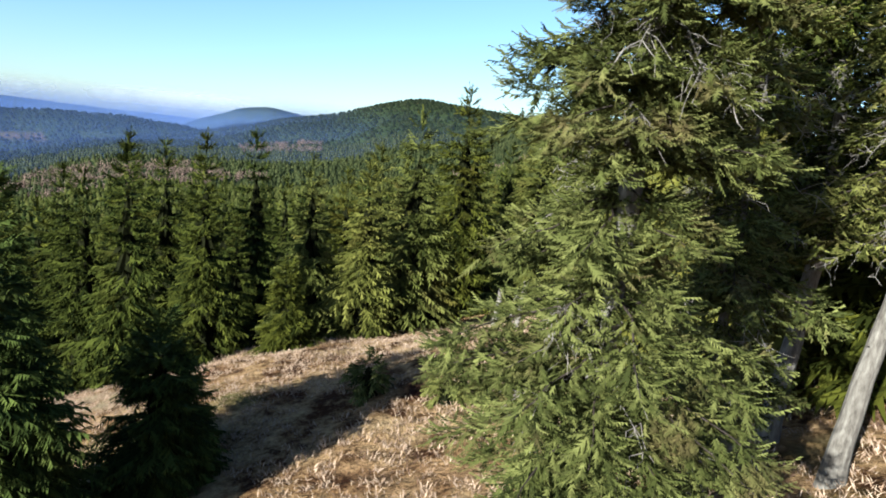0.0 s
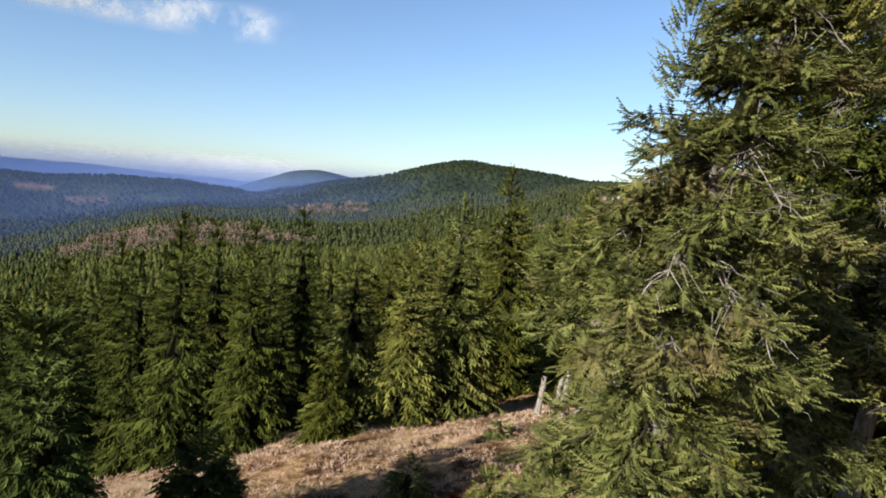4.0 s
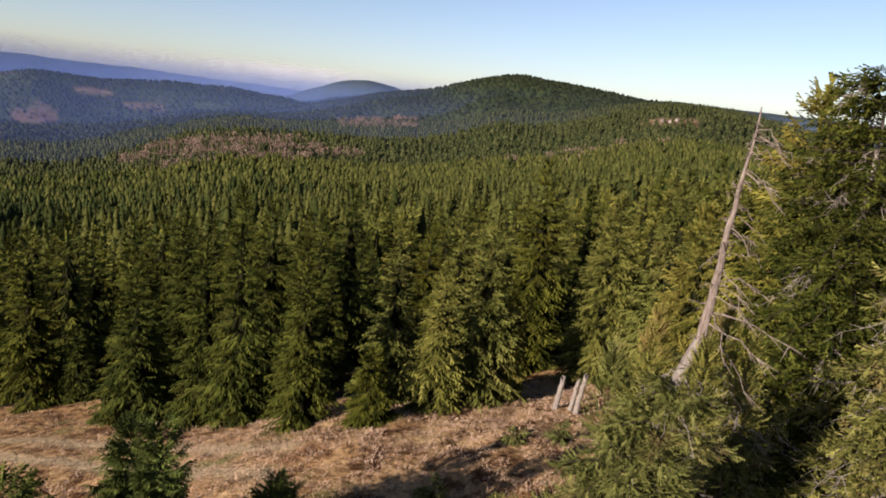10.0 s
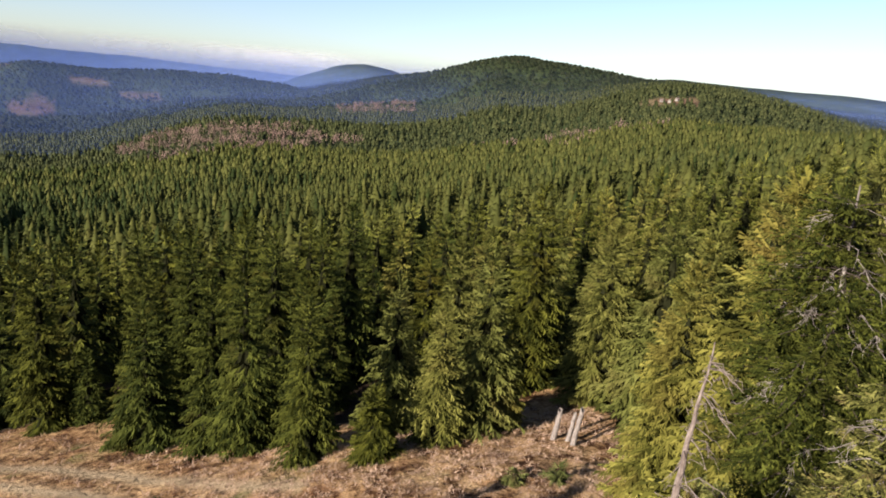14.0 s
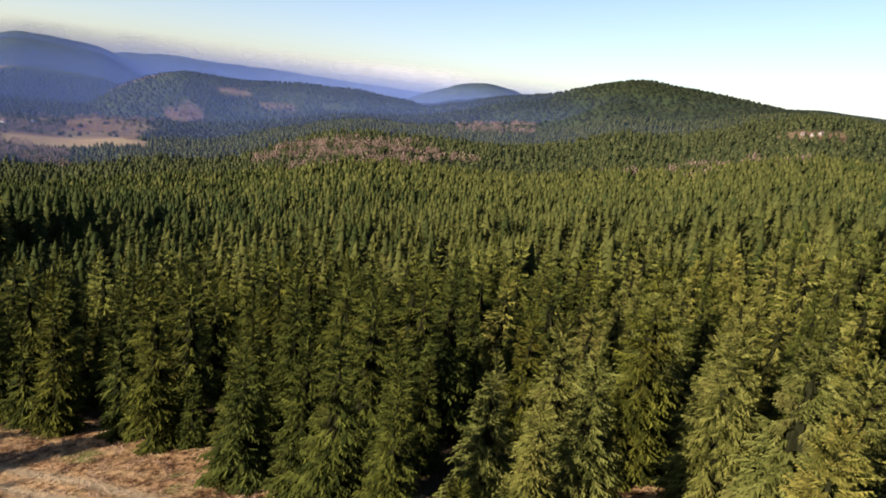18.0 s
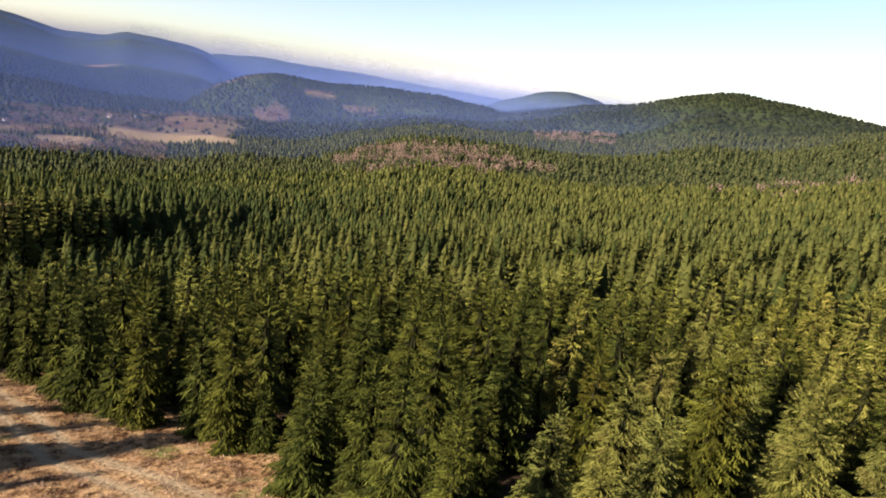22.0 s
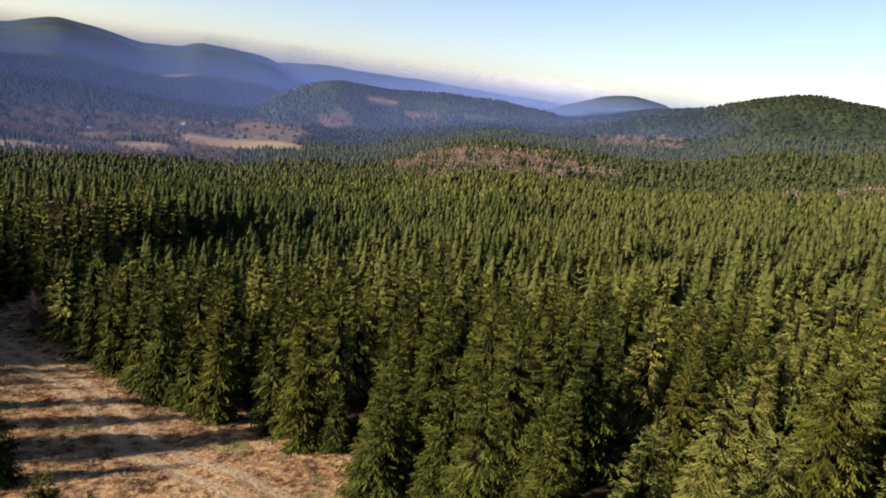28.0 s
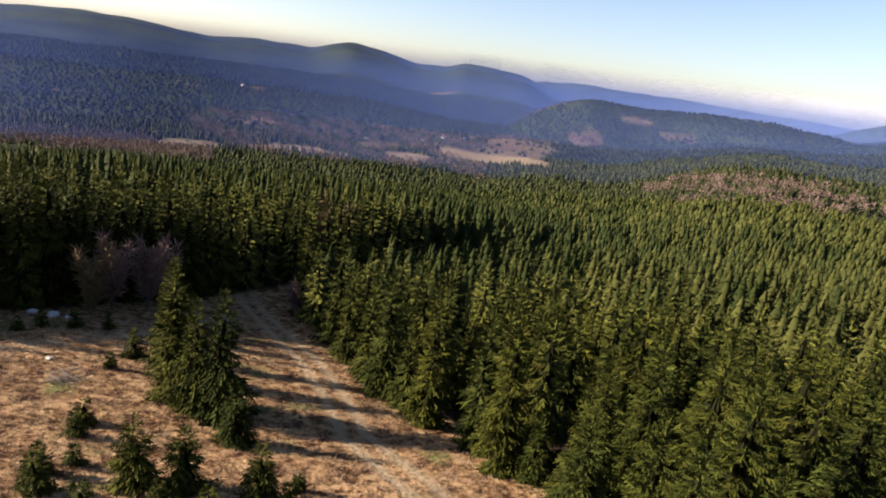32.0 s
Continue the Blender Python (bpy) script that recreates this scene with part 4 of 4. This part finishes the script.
# live leaders beside the dead spire
for x, y, zb, zt, sd in [(1.5, 6.7, 10.6, 11.8, 71), (2.35, 7.2, 10.6, 11.8, 72), (2.75, 7.4, 10.3, 11.5, 73), (1.15, 6.9, 10.2, 11.3, 74), (2.0, 6.5, 10.6, 11.6, 75)]:
    r5 = np.random.RandomState(sd)
    n5 = 300
    u5 = r5.uniform(0, 1, n5)
    reach = 0.22 * (1 - u5) ** 0.8 * r5.uniform(0.2, 1.1, n5)
    a5 = r5.uniform(0, 6.283, n5)
    al5 = np.stack([np.cos(a5), np.sin(a5), 0.5 + 1.2 * u5 + r5.normal(0, 0.35, n5)], 1)
    al5 /= np.linalg.norm(al5, axis=1)[:, None]
    sd5 = np.cross(al5, r5.normal(0, 1, (n5, 3)))
    sd5 /= np.linalg.norm(sd5, axis=1)[:, None]
    ln5 = r5.uniform(0.08, 0.17, n5)
    v, f = fronds(np.stack([np.cos(a5) * reach, np.sin(a5) * reach, u5 * (zt - zb) + 0.5 * reach], 1), al5, sd5, ln5, ln5 * 0.25, np.full(n5, 0.1), 6, r5)
    part("leader", (v + np.array([x, y, zb]) - np.array(old.location), f), NEEDLES_OLD, old, "green upright leading shoot")

gz = height_at(5.7, 12.2)
old_spruce("old_spruce", [(5.7, 12.2, gz), (6.1, 12.3, 7.0), (6.0, 12.4, 11.0), (5.85, 12.5, 15.2)], 0.17, 0.08, 52,
           [(3.6, 7.5, 2.1, 110, 46, 0.28), (6.5, 11.4, 1.9, 180, 50, 0.27)], "tall dark spruce with a bare grey lower trunk", NEEDLES_DARK)
gz = height_at(5.65, 10.2)
old_spruce("old_spruce", [(5.6, 10.2, gz), (5.9, 10.2, 6.3), (6.2, 10.1, 9.5), (6.3, 10.0, 12.0)], 0.16, 0.08, 53,
           [(3.6, 6.0, 1.9, 70, 50, 0.27), (5.0, 8.6, 1.6, 74, 50, 0.27)], "tall spruce with a leaning bare grey trunk", NEEDLES_OLD)
gz = height_at(3.7, 10.3)
old_spruce("old_spruce", [(3.7, 10.3, gz), (3.75, 10.3, 6.0), (3.8, 10.3, 9.6)], 0.12, 0.1, 54,
           [(1.2, 3.4, 1.0, 60, 74, 0.23), (3.0, 6.3, 1.2, 86, 74, 0.23)], "olive-green spruce with hanging branches over grass", NEEDLES_OLD)

# broken dead stems at the wood's edge
for k, (x, y, hh, rr) in enumerate([(2.1, 26.9, 1.75, 0.14), (2.75, 26.6, 1.7, 0.11), (2.95, 26.2, 2.0, 0.13)]):
    g2 = np.random.RandomState(90 + k)
    s = np.linspace(0, 1, 8)
    c = np.stack([0.12 * hh * s + g2.normal(0, 0.01, 8), g2.normal(0, 0.01, 8), s * hh - 0.2], 1)
    v, f = tube(c, rr * np.interp(s, [0, 0.1, 1], [1.3, 1.0, 0.75]), 9)
    v[-9:, 2] += g2.uniform(-0.12, 0.18, 9)
    ob = mesh_object("dead_stem", v, f, [DEADWOOD])
    ob.location = (x, y, height_at(x, y))
    tagged(ob, "broken pale dead tree stem standing in grass", "dead tree", "broken dead stems")

SHRUB = bare_crown("bare_reddish_twigs", (0.110, 0.066, 0.054), (0.250, 0.165, 0.135))
# bare shrubs at the mouth of the lane
def bare_tree(x, y, high, seed, mat, label):
    rng = np.random.RandomState(seed)
    root = new("bare_tree")
    root.location = (x, y, height_at(x, y) - 0.1)
    stems, tw = [], []
    for k in range(7):
        a, L = rng.uniform(0, 6.28), high * rng.uniform(0.6, 1.0)
        s = np.linspace(0, 1, 7)
        c = np.stack([np.cos(a) * 0.24 * L * s ** 1.2, np.sin(a) * 0.24 * L * s ** 1.2, L * s], 1)
        c[1:, :2] += rng.normal(0, 0.06, (6, 2))
        stems.append(tube(c, np.interp(s, [0, 1], [0.06, 0.008]), 5))
        n = 190
        ss = rng.uniform(0.25, 1, n)
        base = np.stack([np.interp(ss, s, c[:, i]) for i in range(3)], 1)
        al = rng.normal(0, 0.7, (n, 3)) + np.array([np.cos(a) * 0.3, np.sin(a) * 0.3, 0.8])
        al /= np.linalg.norm(al, axis=1)[:, None]
        side = np.cross(al, rng.normal(0, 1, (n, 3)))
        side /= np.linalg.norm(side, axis=1)[:, None]
        ln = high * rng.uniform(0.06, 0.2, n)
        tw.append(twigs(base, al, side, ln, ln * 0.035 + 0.008, 0.0, rng))
    part("stem", join(stems), TWIG, root)
    part("crown", join(tw), mat, root)
    return tagged(root, label, "tree", "bare trees at the lane")


for k, (x, y, hh) in enumerate([(-96.0, 22.5, 10.5), (-98.0, 25.0, 11.5), (-96.0, 18.0, 11.0), (-94.0, 15.5, 10.5), (-91.0, 43.8, 7.0), (-103.0, 26.8, 8.0), (-93.0, 15.0, 5.5), (-93.0, 45.2, 6.0), (-124.0, 65.0, 17.0)]):
    bare_tree(x, y, hh, 400 + k, LARCH if k in (3, 6, 8) else SHRUB, "bare reddish-brown broadleaf tree at the wood's edge")


# pale stones at the edge of the clearing
STONE = bark("pale_granite", (0.22, 0.21, 0.20), (0.36, 0.35, 0.33), (0.48, 0.46, 0.43), 5)
for k, (x, y, size) in enumerate([(-92.3, 10.6, 0.7), (-94.3, 8.4, 0.55), (-91.2, 12.2, 0.4), (-88.0, 9.3, 0.35), (-70.5, 8.8, 0.3)]):
    g6 = np.random.RandomState(620 + k)
    bm = bmesh.new()
    bmesh.ops.create_icosphere(bm, subdivisions=2, radius=size)
    for vert in bm.verts:
        vert.co = Vector((vert.co.x * 1.3, vert.co.y, vert.co.z * 0.7)) * float(g6.uniform(0.85, 1.15))
    me = bpy.data.meshes.new("stone")
    bm.to_mesh(me)
    bm.free()
    me.materials.append(STONE)
    ob = new("stone", me)
    ob.matrix_basis = Matrix.Translation((x, y, height_at(x, y) + size * 0.25)) @ Matrix.Rotation(k * 1.7, 4, "Z")
    tagged(ob, "pale grey stone lying in dry grass", "stone", "stones on the clearing")

# a heap of cut grey branches on the clearing
heap = new("brush_pile")
heap.location = (-63.0, 9.5, height_at(-63.0, 9.5))
g4 = np.random.RandomState(601)
for k in range(46):
    a, L = g4.uniform(0, 6.28), g4.uniform(0.8, 2.2)
    c0 = np.array([g4.normal(0, 1.1), g4.normal(0, 0.7), g4.uniform(0.02, 0.45)])
    ss = np.linspace(-0.5, 0.5, 5)
    c = np.stack([c0[0] + np.cos(a) * L * ss, c0[1] + np.sin(a) * L * ss, c0[2] + g4.normal(0, 0.12) * ss + g4.normal(0, 0.02, 5)], 1)
    part("branch", tube(c, np.array([0.035, 0.03, 0.026, 0.02, 0.012]), 5), DEADWOOD, heap)
tagged(heap, "heap of cut grey branches on the dry grass", "brush pile")

# small houses far down in the valley
PLASTER, _n, _l, _b = material("white_plaster", 0.8, 0.2)
_b.inputs["Base Color"].default_value = (0.42, 0.41, 0.39, 1)
ROOFING, _n, _l, _b = material("dark_roof_sheets", 0.6, 0.3)
_b.inputs["Base Color"].default_value = (0.12, 0.09, 0.08, 1)


BOARDS, _n, _l, _b = material("weathered_boards", 0.85, 0.2)
_b.inputs["Base Color"].default_value = (0.15, 0.14, 0.125, 1)


def house(bearing, rng_m, turn, label="small white house with a dark roof in the valley", group="houses in the valley", size=1.0, wall=None):
    x, y = rng_m * math.sin(radians(bearing)), rng_m * math.cos(radians(bearing))
    root = new("house")
    root.matrix_basis = Matrix.Translation((x, y, height_at(x, y) - 0.3)) @ Matrix.Rotation(turn, 4, "Z")
    w, d, h, e = 4.0 * size, 3.2 * size, 3.6 * size, 3.0 * size
    v = np.array([(-w, -d, 0), (w, -d, 0), (w, d, 0), (-w, d, 0), (-w, -d, h), (w, -d, h), (w, d, h), (-w, d, h), (-w, 0, h + e), (w, 0, h + e)], float)
    f = [(0, 1, 5), (0, 5, 4), (2, 3, 7), (2, 7, 6), (1, 2, 6), (1, 6, 5), (3, 0, 4), (3, 4, 7), (5, 6, 9), (7, 4, 8)]
    part("wall", (v, f), wall or PLASTER, root)
    o = 0.5
    r = []
    for up in (0.0, 0.3):
        r += [(-w - o, -d - o, h - 0.4 + up), (w + o, -d - o, h - 0.4 + up), (w + o, 0, h + e + 0.1 + up), (-w - o, 0, h + e + 0.1 + up), (w + o, d + o, h - 0.4 + up), (-w - o, d + o, h - 0.4 + up)]
    quads = [(6, 7, 8, 9), (9, 8, 10, 11), (3, 2, 1, 0), (5, 4, 2, 3), (0, 1, 7, 6), (4, 5, 11, 10), (1, 2, 8, 7), (2, 4, 10, 8), (3, 0, 6, 9), (5, 3, 9, 11)]
    part("roof", (np.array(r), np.array(quads)), ROOFING, root)
    tagged(root, label, "house", group)


for bearing, rng_m, turn in ((-54.2, 1324, 0.4), (-56.0, 1270, 1.2), (-63.8, 1240, 0.9), (-71.9, 1890, 0.3), (-52.3, 1330, 2.0), (-61.0, 1180, 1.5)):
    house(bearing, rng_m, turn)

for bearing, rng_m, turn in ((9.7, 850, 0.2), (10.3, 846, 1.3), (10.9, 855, 0.7)):
    house(bearing, rng_m, turn, "small weathered house on a meadow high on the wooded hill", "houses on the hill", 0.6, BOARDS)

# dry grass
def grass(n, seed, area, blades, high, name, label, keep, mat=None, spread=0.07, patch=-0.35):
    g3 = np.random.RandomState(seed)
    x, y = g3.uniform(area[0], area[1], n), g3.uniform(area[2], area[3], n)
    ok = keep(x, y) & (waves(x, y, 3.1, 77 if mat is None else 78) > patch)
    x, y = x[ok], y[ok]
    i = np.repeat(np.arange(len(x)), blades)
    k = len(i)
    z = land(x, y)
    base = np.stack([x[i] + g3.normal(0, spread, k), y[i] + g3.normal(0, spread, k), z[i] - 0.03], 1)
    a = g3.uniform(0, 6.283, k)
    al = np.stack([np.cos(a) * 0.5, np.sin(a) * 0.5, g3.uniform(0.5, 1.3, k)], 1)
    al /= np.linalg.norm(al, axis=1)[:, None]
    side = np.stack([-np.sin(a), np.cos(a), a * 0], 1)
    ln = high * g3.uniform(0.5, 1.3, k)
    v, f = twigs(base, al, side, ln, ln * 0.028 + 0.003, 0.35, g3)
    return tagged(mesh_object(name, v, f, [mat or STRAW]), label, "grass", kind="stuff")


STRAW = bare_crown("dry_straw", (0.215, 0.138, 0.092), (0.430, 0.325, 0.240))
open_ground = lambda x, y: ~in_woods(x, y)
beside_tracks = lambda x, y: open_ground(x, y) & (np.abs(np.abs(y - lane_line(x)) - 1.2) > 0.55)
grass(13000, 501, (-16, 9, 6, 34), 8, 0.23, "dry_grass", "dry tawny tussock grass on the clearing", open_ground)
grass(8000, 502, (-90, -16, 2, 46), 5, 0.5, "dry_grass", "dry tawny tussock grass beside the lane", beside_tracks)


HEATH = bare_crown("dry_heather", (0.041, 0.026, 0.019), (0.120, 0.071, 0.049))
grass(2600, 503, (-16, 9, 6, 34), 14, 0.26, "dry_heather", "dark brown dry heather among the grass", open_ground, HEATH, 0.16, 0.2)
grass(9000, 504, (-97, -16, -6, 46), 12, 0.5, "dry_heather", "dark brown dry heather among the grass", lambda x, y: open_ground(x, y) & (np.abs(y - lane_line(x)) > 2.6), HEATH, 0.3, 0.08)


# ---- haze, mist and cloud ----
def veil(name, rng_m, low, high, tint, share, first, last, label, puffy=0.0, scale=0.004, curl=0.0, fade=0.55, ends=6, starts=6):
    """A thin tinted sheet standing in for haze, mist and cloud across the distance; it thins out towards its top."""
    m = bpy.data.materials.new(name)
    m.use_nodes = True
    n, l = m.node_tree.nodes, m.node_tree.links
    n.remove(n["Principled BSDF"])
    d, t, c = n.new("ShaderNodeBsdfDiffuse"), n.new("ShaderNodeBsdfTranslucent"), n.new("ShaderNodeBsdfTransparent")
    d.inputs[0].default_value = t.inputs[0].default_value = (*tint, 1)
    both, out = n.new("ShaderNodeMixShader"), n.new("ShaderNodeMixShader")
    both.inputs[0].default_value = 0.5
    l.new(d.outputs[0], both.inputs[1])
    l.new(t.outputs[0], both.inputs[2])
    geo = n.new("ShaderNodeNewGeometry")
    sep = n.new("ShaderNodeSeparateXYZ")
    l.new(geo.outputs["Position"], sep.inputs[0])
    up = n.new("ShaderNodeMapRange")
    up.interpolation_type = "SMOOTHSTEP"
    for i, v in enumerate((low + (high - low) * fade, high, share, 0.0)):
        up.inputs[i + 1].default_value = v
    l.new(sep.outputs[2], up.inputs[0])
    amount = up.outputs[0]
    if puffy:
        nz = noise_node(n, l, scale, 6, 0.6, geo.outputs["Position"])
        cut = n.new("ShaderNodeMapRange")
        cut.interpolation_type = "SMOOTHSTEP"
        for i, v in enumerate((0.5 - puffy * 0.25, 0.5 + puffy * 0.3, 0.0, 1.0)):
            cut.inputs[i + 1].default_value = v
        l.new(nz.outputs[0], cut.inputs[0])
        foot = n.new("ShaderNodeMapRange")
        foot.interpolation_type = "SMOOTHSTEP"
        for i, v in enumerate((low, low + (high - low) * 0.4, 0.0, 1.0)):
            foot.inputs[i + 1].default_value = v
        l.new(sep.outputs[2], foot.inputs[0])
        for more in (cut.outputs[0], foot.outputs[0]):
            mul = n.new("ShaderNodeMath")
            mul.operation = "MULTIPLY"
            l.new(amount, mul.inputs[0])
            l.new(more, mul.inputs[1])
            amount = mul.outputs[0]
    turn = n.new("ShaderNodeMath")
    turn.operation = "ARCTAN2"
    l.new(sep.outputs[0], turn.inputs[0])
    l.new(sep.outputs[1], turn.inputs[1])
    for edge, inward in ((first, starts), (last, -ends)):
        side_fade = n.new("ShaderNodeMapRange")
        side_fade.interpolation_type = "SMOOTHSTEP"
        for i, v in enumerate((radians(edge), radians(edge + inward), 0.0, 1.0)):
            side_fade.inputs[i + 1].default_value = v
        l.new(turn.outputs[0], side_fade.inputs[0])
        mul = n.new("ShaderNodeMath")
        mul.operation = "MULTIPLY"
        l.new(amount, mul.inputs[0])
        l.new(side_fade.outputs[0], mul.inputs[1])
        amount = mul.outputs[0]
    l.new(amount, out.inputs[0])
    l.new(c.outputs[0], out.inputs[1])
    l.new(both.outputs[0], out.inputs[2])
    l.new(out.outputs[0], n["Material Output"].inputs[0])
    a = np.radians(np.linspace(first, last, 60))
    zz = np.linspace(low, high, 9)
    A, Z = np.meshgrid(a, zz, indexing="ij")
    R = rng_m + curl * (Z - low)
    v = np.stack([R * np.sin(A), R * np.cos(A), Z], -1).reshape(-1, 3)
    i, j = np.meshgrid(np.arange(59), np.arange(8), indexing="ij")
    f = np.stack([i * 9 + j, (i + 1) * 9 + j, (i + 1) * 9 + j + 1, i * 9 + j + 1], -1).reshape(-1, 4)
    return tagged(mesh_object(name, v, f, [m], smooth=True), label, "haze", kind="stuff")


# added sheets: the blue of the distant air is their own tint
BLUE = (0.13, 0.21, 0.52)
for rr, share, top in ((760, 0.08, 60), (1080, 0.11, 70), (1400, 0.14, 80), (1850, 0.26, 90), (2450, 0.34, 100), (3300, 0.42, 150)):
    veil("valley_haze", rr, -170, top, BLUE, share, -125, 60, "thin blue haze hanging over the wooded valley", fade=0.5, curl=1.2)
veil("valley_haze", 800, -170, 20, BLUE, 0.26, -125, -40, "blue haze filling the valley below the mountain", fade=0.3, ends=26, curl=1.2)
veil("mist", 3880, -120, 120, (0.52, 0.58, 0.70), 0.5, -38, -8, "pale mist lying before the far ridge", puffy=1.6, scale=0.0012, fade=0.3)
veil("mist_bank", 4380, 20, 180, (0.72, 0.72, 0.74), 0.85, -57, -14, "white low cloud spilling along the far ridge", puffy=1.3, scale=0.0016, fade=0.55)
veil("cloud", 4300, 850, 1130, (0.75, 0.75, 0.75), 0.9, -44, -18, "small white cloud in the blue sky", puffy=0.5, scale=0.0035, fade=0.6)
